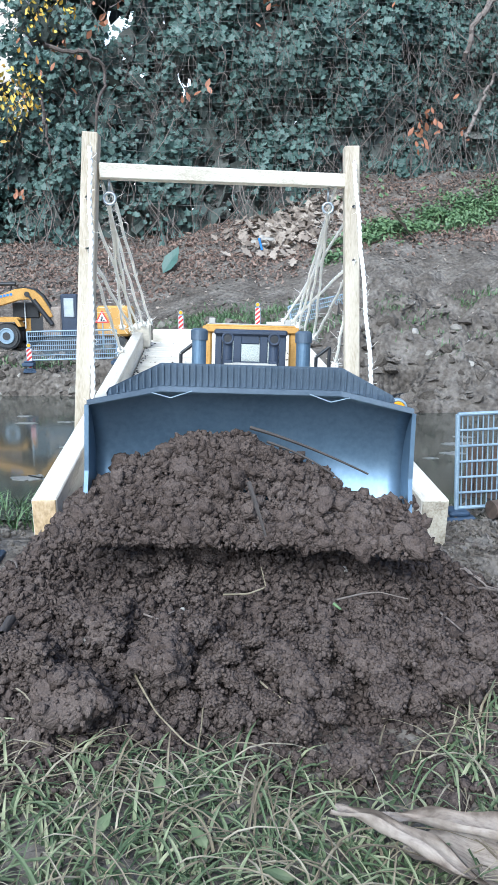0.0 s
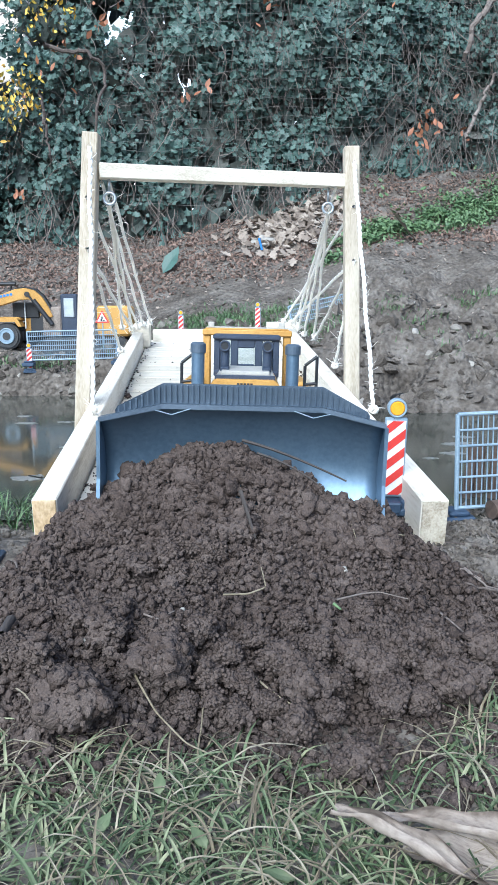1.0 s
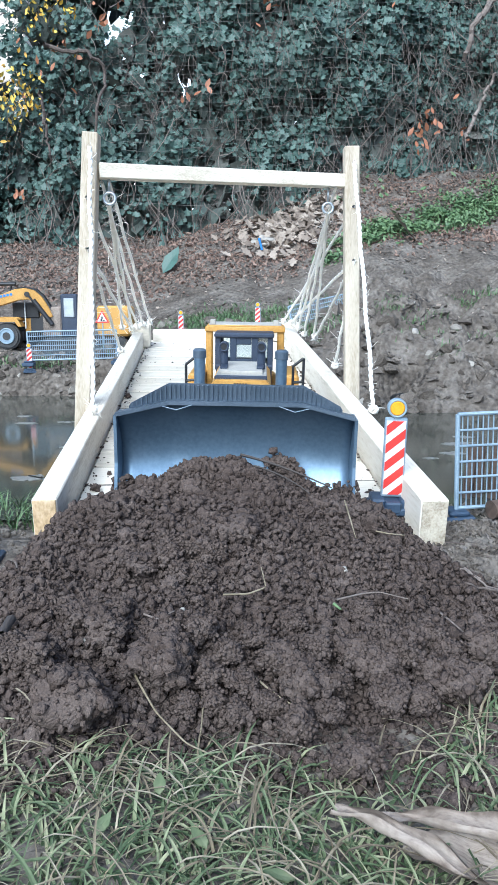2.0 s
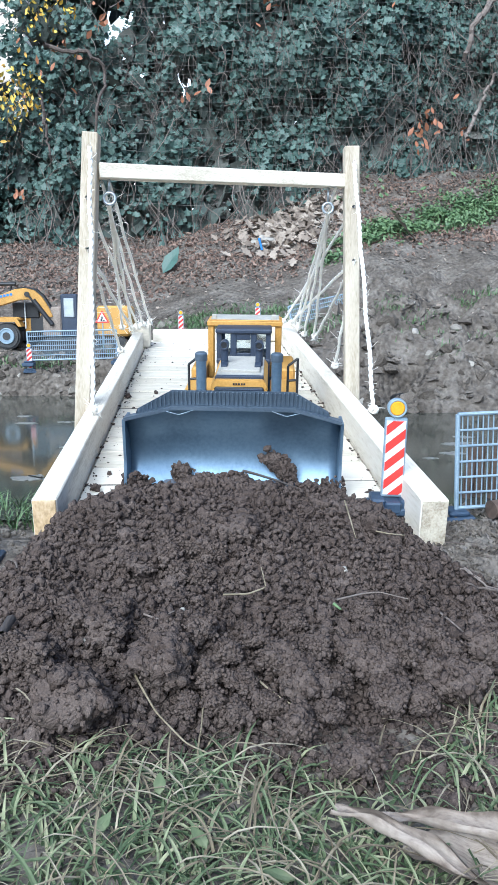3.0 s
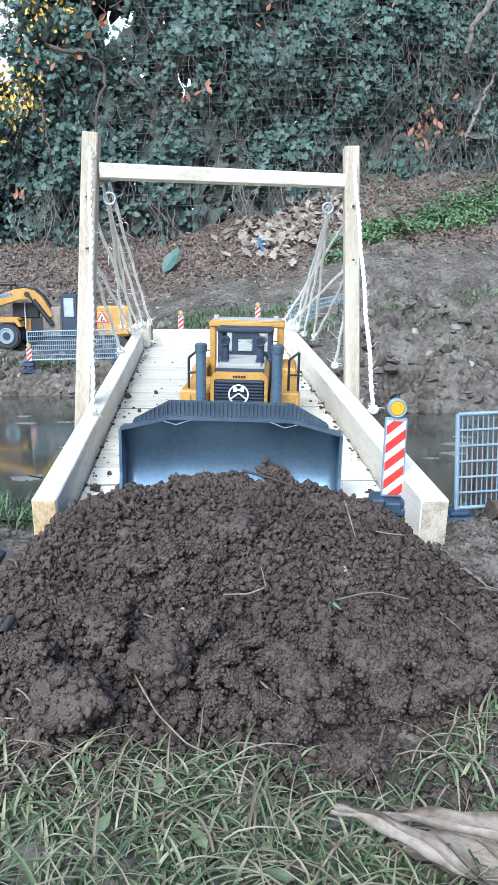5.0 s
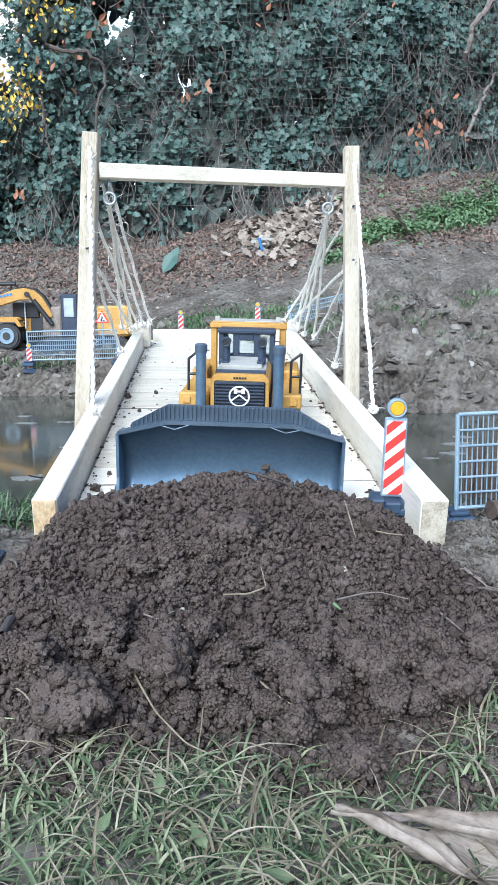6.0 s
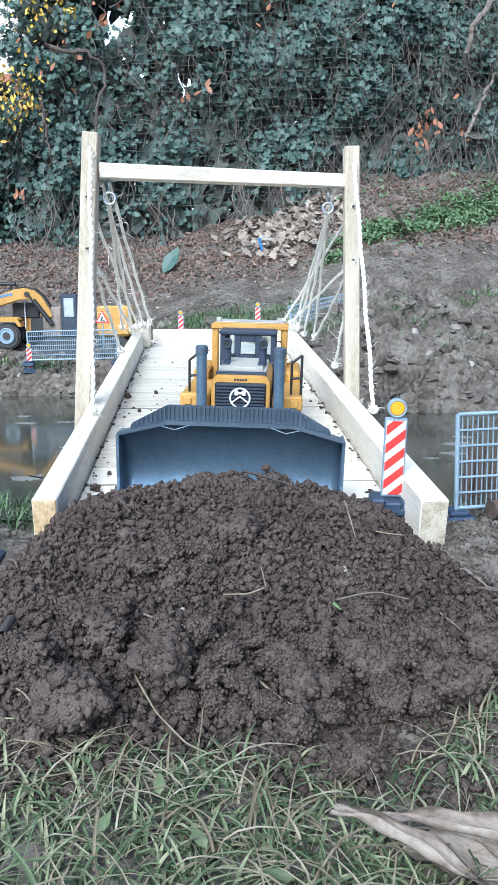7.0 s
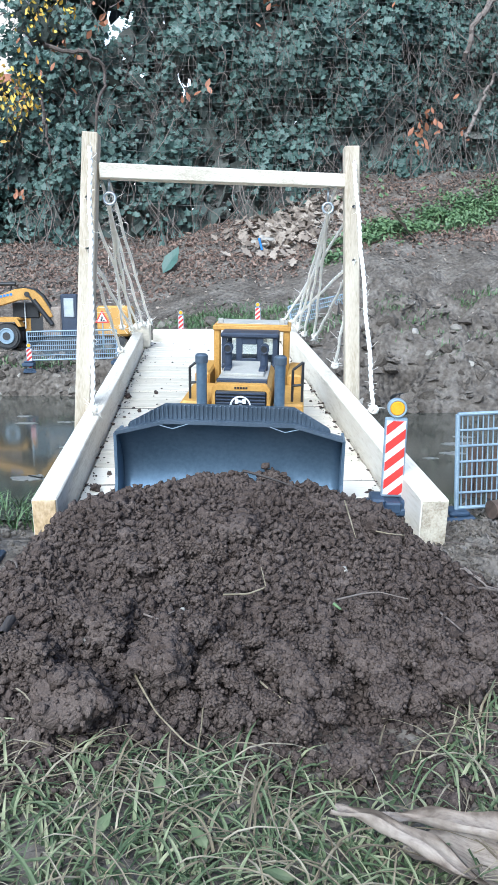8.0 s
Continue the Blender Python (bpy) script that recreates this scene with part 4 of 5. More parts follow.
        rod(bm, (s * 0.0385, -0.012, 0.165), (s * 0.0385, -0.012, 0.214), 0.0085, seg=18)
        rod(bm, (s * 0.0385, -0.024, 0.214), (s * 0.0385, 0.0, 0.214), 0.0098, seg=18)
        ring(bm, (s * 0.0385, -0.024, 0.214), 0.0085, 0.002)
        stack = part("intake_stack", bm, "darkblue", root)
        bm = bmesh.new()
        rod(bm, (s * 0.0385, -0.0246, 0.214), (s * 0.0385, -0.0236, 0.214), 0.0072, seg=18)
        part("mouth", bm, "black", stack)
    # cab: corner pillars, sills, glass
    cab = part("cab", boxes(((-0.062, 0.08, 0.09), (0.062, 0.22, 0.155)), ((-0.064, 0.08, 0.150), (0.064, 0.22, 0.163)), bevel=0.003), "darkblue", root, "dark blue driver's cab")
    pil = [(-0.064, 0.085), (0.052, 0.085), (-0.064, 0.208), (0.052, 0.208), (-0.031, 0.083), (0.0165, 0.083)]
    for x, y in pil:
        part("cab_pillar", boxes(((x, y, 0.155), (x + (0.0145 if abs(x) < 0.04 else 0.012), y + 0.01, 0.232)), bevel=0.0015), "darkblue", cab)
    for z0, z1 in ((0.207, 0.224), (0.16, 0.176)):
        part("window_bar", boxes(((-0.0175, 0.0835, z0), (0.016, 0.0915, z1)), bevel=0.0015), "darkblue", cab)
    part("cab_top", boxes(((-0.066, 0.078, 0.222), (0.066, 0.222, 0.233)), bevel=0.003), "darkblue", cab)
    for x0, x1 in ((-0.052, -0.031), (-0.0165, 0.0165), (0.031, 0.052)):
        part("windscreen", boxes(((x0, 0.0865, 0.16), (x1, 0.088, 0.224))), "glass", cab, "clear cab glass")
    part("rear_window", boxes(((-0.054, 0.211, 0.163), (0.056, 0.2125, 0.224))), "glass", cab, "clear cab glass")
    # yellow roll-over frame and roof
    for x in (-0.090, 0.074):
        part("rollover_post", boxes(((x, 0.15, 0.1), (x + 0.016, 0.168, 0.232)), bevel=0.003), "yellow", root)
    part("roof", boxes(((-0.0915, 0.145, 0.229), (0.0915, 0.235, 0.241)), ((-0.086, 0.15, 0.240), (0.086, 0.23, 0.244)), bevel=0.002), "yellow", root, "machine-yellow cab roof")
    part("roof_top", boxes(((-0.083, 0.153, 0.2435), (0.083, 0.227, 0.2465)), bevel=0.001), "cream", root, "dusty pale roof panel")
    for x in (-0.074, 0.07):
        part("roof_lamp", boxes(((x - 0.006, 0.152, 0.244), (x + 0.006, 0.164, 0.256)), bevel=0.001), "cream", root)
    part("ripper_box", boxes(((-0.075, 0.24, 0.05), (0.075, 0.30, 0.12)), bevel=0.006), "yellow", root)
    return root, make_blade(root)


DOZER, BLADE = make_dozer()


# ---- soil carried by the blade ----
def make_load():
    rng = np.random.default_rng(44)
    h, g = Heap(), Heap()
    def crest(x):
        c = np.interp(x, [-0.217, -0.19, -0.155, -0.115, -0.066, -0.053, 0, 0.03, 0.057, 0.09, 0.12, 0.146, 0.207], [0.024, 0.04, 0.078, 0.091, 0.108, 0.118, 0.114, 0.098, 0.08, 0.063, 0.05, 0.041, 0.026])
        return float(c) + 0.007 * wave(x, 0, 40, 3)
    def place(r):
        x = r.uniform(-0.215, 0.205)
        u = r.random()
        # a swelling front that overhangs at its foot
        y = 0.018 - 0.085 * u ** 0.8 + wing(x) * 0.6 - 0.008 + 0.006 * wave(x, u, 22, 8)
        return x, y, -0.016 + crest(x) * (1 - u ** 1.5) + 0.007 * r.random() ** 2 + 0.005 * wave(x, u, 30, 5)
    pile(h, 10000, place, lambda r: 0.0014 + 0.0022 * r.random() ** 1.6, rng, GRAINS)
    pile(g, 4200, place, lambda r: 0.0026 + 0.0038 * r.random() ** 1.8, rng, KNOBS)
    pile(g, 130, place, lambda r: 0.006 + 0.006 * r.random() ** 2, rng, CLODS)
    pile(g, 130, lambda r: (r.uniform(-0.19, 0.18), r.uniform(-0.055, -0.005), r.uniform(-0.012, 0.012)), lambda r: 0.010, rng, CLODS)
    root = tagged(new("soil_load"), "heaped crumbly brown soil carried against the blade", "soil load")
    tagged(h.made("crumbs", "soil", root), kind="stuff")
    tagged(g.made("small_clods", "soil", root, smooth=True), kind="stuff")
    r = Heap()
    for a, b, c, rr in (((0.0, -0.02, 0.115), (0.06, -0.015, 0.1), (0.14, -0.03, 0.065), 0.0024), ((0.02, -0.03, 0.1), (0.07, -0.025, 0.085), (0.105, -0.045, 0.06), 0.0018), ((0.0, -0.075, 0.06), (0.01, -0.09, 0.035), (0.02, -0.095, 0.005), 0.003)):
        k = np.linspace(0, 1, 14)[:, None]
        r.add(*tube_arrays((1 - k) ** 2 * np.array(a) + 2 * k * (1 - k) * np.array(b) + k * k * np.array(c), np.linspace(rr, rr * 0.5, 14), 5))
    tagged(r.made("roots", "root", root), "thin dark grass roots")
    return root


LOAD = make_load()


def stuck_clod(seed, n, s):
    """A cluster of crumbs that clings to the blade."""
    rng = np.random.default_rng(seed)
    h = Heap()
    pile(h, 3 * n, lambda r: tuple(r.normal(size=3) * np.array([0.4, 0.28, 0.36]) * s), lambda r: 0.002 + 0.004 * r.random() ** 2, rng, GRAINS)
    pile(h, n, lambda r: tuple(r.normal(size=3) * np.array([0.4, 0.28, 0.36]) * s), lambda r: 0.0025 + 0.003 * r.random(), rng, KNOBS)
    pile(h, n // 8, lambda r: tuple(r.normal(size=3) * np.array([0.3, 0.2, 0.25]) * s), lambda r: 0.008, rng, CLODS)
    return tagged(h.made("stuck_clod", "soil"), "crumbly soil clod stuck to the dozer blade", "clod", "clods on the blade")


# place on the blade: across, before, above
STUCK = [(stuck_clod(1, 110, 0.028), (-0.172, -0.03, 0.012)), (stuck_clod(2, 70, 0.018), (0.086, 0.0, 0.046)), (stuck_clod(3, 60, 0.015), (0.068, 0.004, 0.058)), (stuck_clod(4, 120, 0.03), (0.172, -0.035, 0.008)),
         (stuck_clod(5, 60, 0.018), (-0.092, 0.0, 0.03)), (stuck_clod(6, 60, 0.016), (0.098, -0.004, 0.034))]


# ---- warning beacons, fences, sign ----
def make_beacon():
    root = tagged(new("warning_beacon"), "red and white striped warning beacon with an amber lamp", "warning beacon", "warning beacons")
    foot = part("foot", boxes(((-0.042, -0.03, 0), (0.042, 0.03, 0.014)), ((-0.036, -0.025, 0.012), (-0.012, 0.025, 0.027)), ((0.012, -0.025, 0.012), (0.036, 0.025, 0.027)), ((-0.014, -0.031, 0.004), (0.014, 0.02, 0.024)), bevel=0.003), "bluebase", root, "navy plastic foot")
    part("board_frame", boxes(((-0.0185, -0.004, 0.026), (0.0185, 0.004, 0.163)), bevel=0.002), "fence", root)
    face = part("board_face", boxes(((-0.0158, -0.0052, 0.031), (0.0158, -0.0035, 0.158))), "white", root, "white reflective face")
    w, lo, hi = 0.0156, 0.0312, 0.1578
    for k in range(6):
        z0 = lo - 0.022 + 0.031 * k
        pts = [(-w, z0), (w, z0 + 0.027), (w, z0 + 0.043), (-w, z0 + 0.016)]
        # clip the slanting stripe to the face
        def clip(p, keep, cut):
            o = []
            for i in range(len(p)):
                a, b = p[i], p[(i + 1) % len(p)]
                if keep(a):
                    o.append(a)
                if keep(a) != keep(b):
                    u = (cut - a[1]) / (b[1] - a[1])
                    o.append((a[0] + u * (b[0] - a[0]), cut))
            return o
        pts = clip(clip(pts, lambda q: q[1] >= lo, lo) or [(0, 0)], lambda q: q[1] <= hi, hi)
        if len(pts) > 2:
            part("stripe", prism(bmesh.new(), pts, -0.0062, -0.0050, 1), "red", face, "red reflective stripe")
    bm = bmesh.new()
    rod(bm, (0, -0.006, 0.179), (0, 0.008, 0.179), 0.0155, seg=28)
    rod(bm, (0, 0, 0.160), (0, 0, 0.17), 0.006, seg=12)
    lamp = part("lamp_housing", bm, "fence", root, "grey lamp housing")
    bm = bmesh.new()
    rod(bm, (0, -0.0085, 0.179), (0, -0.006, 0.179), 0.0105, 0.0122, seg=28)
    part("lens", bm, "amber", lamp, "amber lens")
    ring_bm = ring(bmesh.new(), (0, -0.006, 0.179), 0.0138, 0.002)
    part("lens_rim", ring_bm, "fence", lamp, "", True)
    return root


beacon = make_beacon()
beacon.matrix_basis = Matrix.Translation((0.2415, 1.125, 0.0445)) @ pose(0, 0, 0, 3, 0.9, -4)
for x, y, dz, turn in ((-0.953, 2.985, 0.0, 12), (-0.296, 3.02, 0.0, 5), (0.038, 3.02, 0.0, -3)):
    b = copy_thing(beacon, pose(x, y, ground_at(x, y) - 0.004, 0, 0, turn))
    b.scale = (0.66, 0.66, 0.66)
    b["label"] = "small red and white striped warning beacon on the far bank"


def make_fence(width, high, cols, rows, name="site_fence"):
    root = tagged(new(name), "grey-blue plastic site fence panel on navy feet", "site fence", "site fence panels")
    fr = bmesh.new()
    for a, b in (((0, 0, 0.02), (0, 0, high)), ((width, 0, 0.02), (width, 0, high))):
        rod(fr, a, b, 0.0042, seg=10)
    for z in (0.026, high):
        rod(fr, (0, 0, z), (width, 0, z), 0.0034, seg=8)
    part("panel_frame", fr, "fence", root)
    bar = None
    for k in range(1, rows):
        bm = bmesh.new()
        z = 0.026 + (high - 0.026) * k / rows
        rod(bm, (0, -0.001, z), (width, -0.001, z), 0.0021, seg=6)
        part("cross_wire", bm, "fence", root)
    for k in range(1, cols):
        x = width * k / cols
        if bar is None:
            bm = bmesh.new()
            rod(bm, (0, 0.002, 0.026), (0, 0.002, high), 0.0012, seg=6)
            o = part("upright_wire", bm, "fence", root)
            bar = o.data
        else:
            o = new("upright_wire", bar)
            o.parent = root
        o.location = (x, 0, 0)
    for x in (0.0, width):
        part("foot", boxes(((x - 0.026, -0.03, 0), (x + 0.026, 0.03, 0.016)), ((x - 0.018, -0.022, 0.015), (x + 0.018, 0.022, 0.024)), bevel=0.003), "bluebase", root, "navy plastic foot")
    return root


near_fence = make_fence(0.33, 0.193, 36, 6)
near_fence.matrix_basis = pose(0.367, 1.165, 0.012, 0, -2.2, 4)
o = copy_thing(near_fence, pose(-0.728, 0.955, 0.004, 0, 0, 3))
far_fence = make_fence(0.385, 0.148, 44, 6)
far_fence.matrix_basis = pose(-0.955, 2.99, 0.143, 0, -1.4, 0)
right_fence = make_fence(0.30, 0.14, 30, 6)
right_fence.matrix_basis = pose(0.21, 3.1, 0.265, -14, -12, 12)


def make_sign():
    root = tagged(new("roadworks_sign"), "small red-rimmed white triangular roadworks sign on a post", "road sign")
    bm = bmesh.new()
    rod(bm, (0, 0, 0), (0, 0, 0.185), 0.003, seg=8)
    part("pole", bm, "fence", root)
    tri = [(-0.031, 0.165), (0.031, 0.165), (0.0, 0.22)]
    part("red_rim", prism(bmesh.new(), tri, -0.007, -0.004, 1), "red", root)
    part("white_field", prism(bmesh.new(), [(-0.021, 0.171), (0.021, 0.171), (0.0, 0.208)], -0.0085, -0.006, 1), "white", root)
    part("symbol", boxes(((-0.007, -0.0098, 0.173), (0.001, -0.0082, 0.181)), ((-0.003, -0.0098, 0.181), (0.003, -0.0082, 0.193)), ((0.004, -0.0098, 0.173), (0.011, -0.0082, 0.178))), "black", root)
    root.matrix_basis = pose(-0.645, 3.06, ground_at(-0.645, 3.06) - 0.01)
    return root


make_sign()


# ---- wheeled excavator and a second machine behind the far fence ----
def make_excavator():
    root = tagged(new("wheeled_excavator"), "yellow wheeled excavator model parked on the far bank", "excavator")
    def wheel(x, y, r):
        bm = bmesh.new()
        rod(bm, (x, y - 0.024, r), (x, y + 0.024, r), r, seg=36)
        bmesh.ops.bevel(bm, geom=[e for e in bm.edges if abs(e.verts[0].co.y - e.verts[1].co.y) < 1e-5], offset=0.008, segments=2, affect="EDGES")
        w = part("wheel", bm, "tyre", root, "grey rubber tyre", False)
        bm = bmesh.new()
        rod(bm, (x, y - 0.0265, r), (x, y - 0.0235, r), r * 0.6, r * 0.6, seg=28)
        ring(bm, (x, y - 0.026, r), r * 0.55, 0.004)
        rim = part("rim", bm, "fence", w, "grey wheel rim")
        bm = bmesh.new()
        rod(bm, (x, y - 0.029, r), (x, y - 0.0262, r), r * 0.3, r * 0.26, seg=18)
        part("hub", bm, "tyre", rim)
    for x in (-0.32, 0.0):
        for y in (0, 0.2):
            wheel(x, y, 0.064)
    part("undercarriage", boxes(((-0.4, 0.02, 0.04), (0.075, 0.19, 0.09)), bevel=0.006), "black", root)
    bm = boxes(((-0.5, -0.005, 0.10), (-0.13, 0.2, 0.19)), ((-0.12, -0.02, 0.135), (0.07, 0.2, 0.155)), bevel=0.012)
    part("upper_body", bm, "yellow", root, "machine-yellow upper body")
    bm = bmesh.new()
    prism(bm, [(-0.09, 0.128), (-0.075, 0.15), (0.055, 0.15), (0.078, 0.11), (0.06, 0.11), (0.045, 0.132), (-0.06, 0.132), (-0.075, 0.115)], -0.03, 0.03, 1)
    part("mudguard", bm, "yellow", root)
    part("cab_body", boxes(((0.075, 0.03, 0.075), (0.19, 0.19, 0.2)), bevel=0.006), "yellow", root)
    part("cab_window", boxes(((0.02, 0.022, 0.15), (0.15, 0.19, 0.225)), bevel=0.004), "black", root, "dark tinted cab window")
    part("step", boxes(((0.108, 0.015, 0.07), (0.148, 0.03, 0.15)), bevel=0.002), "black", root)
    part("grab_rail", rod(bmesh.new(), (0.085, 0.01, 0.1), (0.085, 0.01, 0.235), 0.003), "white", root)
    # curved boom
    up = [(-0.19, 0.205), (-0.1, 0.228), (0.0, 0.262), (0.06, 0.285), (0.11, 0.292), (0.155, 0.28), (0.19, 0.25), (0.22, 0.2), (0.238, 0.158)]
    lo = [(0.205, 0.148), (0.185, 0.185), (0.158, 0.222), (0.125, 0.238), (0.08, 0.236), (0.0, 0.212), (-0.1, 0.188), (-0.19, 0.172)]
    bm = prism(bmesh.new(), up + lo, -0.055, -0.015, 1)
    bmesh.ops.bevel(bm, geom=bm.edges[:], offset=0.002, segments=1, affect="EDGES")
    boom = part("boom", bm, "yellow", root, "machine-yellow curved boom")
    part("boom_edge", prism(bmesh.new(), [(x, z + 0.002) for x, z in up[3:]] + [(x + 0.006, z + 0.007) for x, z in up[3:]][::-1], -0.05, -0.02, 1), "black", boom)
    part("name_bars", boxes(*[((-0.01 + 0.016 * k, -0.0565, 0.247 + 0.003 * k), (0.002 + 0.016 * k, -0.0545, 0.258 + 0.003 * k)) for k in range(4)]), "bluebit", boom, "small lettering bars")
    bm = bmesh.new()
    rod(bm, (0.15, -0.06, 0.235), (0.235, -0.06, 0.12), 0.011, seg=12)
    rod(bm, (0.125, -0.06, 0.26), (0.19, -0.06, 0.17), 0.005, seg=10)
    rod(bm, (0.12, -0.062, 0.262), (0.12, -0.012, 0.262), 0.012, seg=14)
    part("boom_cylinder", bm, "black", root)
    bm = prism(bmesh.new(), [(0.19, 0.175), (0.245, 0.165), (0.25, 0.06), (0.222, 0.06), (0.16, 0.09), (0.145, 0.12)], -0.05, -0.02, 1)
    part("stick", bm, "black", root)
    bm = bmesh.new()
    rod(bm, (-0.16, 0.0, 0.31), (0.05, 0.0, 0.312), 0.0085, seg=12)
    rod(bm, (-0.2, 0.0, 0.29), (-0.05, 0.0, 0.292), 0.006, seg=12)
    rod(bm, (0.02, 0.0, 0.26), (0.03, 0.0, 0.31), 0.004, seg=8)
    part("hose_pipe", bm, "black", root)
    root.matrix_basis = pose(-1.175, 3.38, ground_at(-1.17, 3.38) + 0.0)
    # second machine: a tracked loader behind the fence
    two = tagged(new("tracked_loader"), "yellow tracked loader model with a dark cab behind the fence", "loader")
    part("cab", boxes(((0.02, 0, 0.1), (0.1, 0.12, 0.3)), bevel=0.006), "darkblue", two)
    part("side_glass", boxes(((0.035, -0.004, 0.19), (0.085, 0.002, 0.28)), bevel=0.003), "steel", two)
    part("engine_cover", boxes(((-0.075, 0.0, 0.1), (0.022, 0.13, 0.24)), bevel=0.008), "curl", two, "dusty beige engine cover")
    part("rear_body", boxes(((0.19, 0.0, 0.1), (0.35, 0.15, 0.245)), bevel=0.012), "yellow", two)
    for k in (0, 1):
        out = [(0.17 + 0.0 * k + c + 0.045 * math.cos(radians(a0 + 20 * i)), 0.05 + 0.045 * math.sin(radians(a0 + 20 * i))) for c, a0 in ((0.13, -90), (-0.2, 90)) for i in range(10)]
        part("track", prism(bmesh.new(), out, -0.03 + 0.13 * k, 0.02 + 0.13 * k, 1), "tyre", two, "grey crawler track")
    two.matrix_basis = pose(-0.92, 3.33, ground_at(-0.9, 3.33) + 0.0)


make_excavator()


# ---- vegetation and litter ----
def blade_arrays(p, ln, w, lean, rng, n=5):
    """A grass blade: a bent tapering strip with a keel."""
    a = rng.uniform(0, 2 * np.pi)
    d = np.array([np.cos(a), np.sin(a), 0])
    s = np.array([-d[1], d[0], 0])
    k = np.linspace(0, 1, n)
    mid = p + np.outer(k * ln * (1 - 0.35 * lean * k), [0, 0, 1]) + np.outer(lean * ln * k ** 1.7, d)
    mid[:, 2] -= 0.55 * max(0, lean - 0.6) * ln * k ** 3
    mid[:, 2] = np.maximum(mid[:, 2], p[2] - 0.002)
    wd = w * (1 - k ** 2.2) + 0.0002
    v = np.concatenate([mid - s * wd[:, None] / 2, mid + np.array([0, 0, -1]) * wd[:, None] * 0.15, mid + s * wd[:, None] / 2])
    f = []
    for i in range(n - 1):
        f += [(i, n + i, n + i + 1), (i, n + i + 1, i + 1), (n + i, 2 * n + i, 2 * n + i + 1), (n + i, 2 * n + i + 1, n + i + 1)]
    return v, np.array(f)


def make_grass():
    rng = np.random.default_rng(17)
    h, st = Heap(), Heap()
    def meadow():
        """A place in the meadow before the heap, off the trodden mud."""
        while True:
            x, y = rng.uniform(-0.62, 0.62), rng.uniform(0.12, 0.66)
            if y > 0.545 + 0.03 * wave(x, 0, 8, 4) + 0.05 * smooth(0.13, 0.2, x) + 0.075 * smooth(-0.13, -0.2, x):
                continue
            bare = ((x - 0.115) / 0.06) ** 2 + ((y - 0.47) / 0.03) ** 2 < 1 + wave(x, y, 30, 2)
            if (wave(x, y, 16, 6) < -0.5 or bare) and rng.random() < 0.8:
                continue
            return x, y, ground_at(x, y)
    for _ in range(17000):
        x, y, z = meadow()
        h.add(*blade_arrays(np.array([x, y, z - 0.002]), rng.uniform(0.008, 0.03), rng.uniform(0.0014, 0.0036), rng.uniform(0.5, 1.9), rng))
    for _ in range(1500):
        x, y, z = meadow()
        h.add(*blade_arrays(np.array([x, y, z + 0.002]), rng.uniform(0.025, 0.055), rng.uniform(0.0016, 0.0034), rng.uniform(1.0, 1.9), rng, 7))
    # a mat of dead blades and pale stalks between the green
    for _ in range(2600):
        x, y, z = meadow()
        st.add(*blade_arrays(np.array([x, y, z + rng.uniform(0, 0.01)]), rng.uniform(0.02, 0.06), rng.uniform(0.0009, 0.0024), rng.uniform(1.1, 2.0), rng, 6))
    tagged(h.made("grass", "grass"), "short matted green and yellowed meadow grass", "grass", kind="stuff")
    tagged(st.made("dry_grass", "straw"), "bleached dry grass stalks lying in the meadow", "dry grass", kind="stuff")
    # tuft at the pond's near edge, and grass on the far bank
    t = Heap()
    for _ in range(500):
        x, y = rng.uniform(-0.75, -0.345), rng.uniform(1.1, 1.28)
        t.add(*blade_arrays(np.array([x, y, ground_at(x, y) - 0.003]), rng.uniform(0.025, 0.07), rng.uniform(0.002, 0.004), rng.uniform(0.3, 1.0), rng))
    tagged(t.made("pond_grass", "green"), "fresh green grass tuft at the pond's edge", "grass", kind="stuff")
    t = Heap()
    spots = [(-0.15, 3.35, 0.5, 0.28, 3200), (-1.0, 3.12, 0.3, 0.12, 450), (0.32, 2.98, 0.12, 0.12, 260), (0.62, 3.05, 0.10, 0.08, 160), (0.72, 2.9, 0.12, 0.1, 160), (1.15, 3.45, 0.16, 0.09, 260), (1.05, 3.0, 0.1, 0.06, 160), (-0.62, 3.1, 0.15, 0.1, 200), (0.75, 2.65, 0.05, 0.05, 50), (1.02, 2.75, 0.08, 0.05, 50)]
    for cx, cy, sx, sy, c in spots:
        for _ in range(c):
            x, y = cx + rng.normal() * sx * 0.5, cy + rng.normal() * sy * 0.5
            if y < float(bank(x)) + 0.07:
                continue
            t.add(*blade_arrays(np.array([x, y, ground_at(x, y) - 0.003]), rng.uniform(0.015, 0.05), rng.uniform(0.003, 0.006), rng.uniform(0.3, 1.1), rng, 4))
    tagged(t.made("bank_grass", "green"), "thin green grass patches on the far bank", "grass", kind="stuff")
    # low weeds on the slope
    t = Heap()
    for _ in range(12500):
        u = rng.random()
        x = 0.38 + 1.9 * u
        y = 4.2 + 1.1 * u + rng.normal() * (0.07 + 0.07 * u)
        if wave(x, y, 5, 61) < -0.5:
            continue
        strew(t, OVAL, np.array([x, y, ground_at(x, y) + rng.uniform(0.0, 0.06)]), rng.uniform(0.018, 0.038), (0, -0.4, 1), rng, 0.5)
    for _ in range(60):
        x, y = rng.uniform(0.4, 2.2), rng.uniform(4.9, 5.5)
        strew(t, OVAL, np.array([x, y, ground_at(x, y) + 0.03]), rng.uniform(0.03, 0.06), (0, -0.7, 0.7), rng, 0.4)
    tagged(t.made("slope_weeds", "green"), "bright green low weeds along the slope", "weeds", kind="stuff")
    # dead leaves
    t, p = Heap(), Heap()
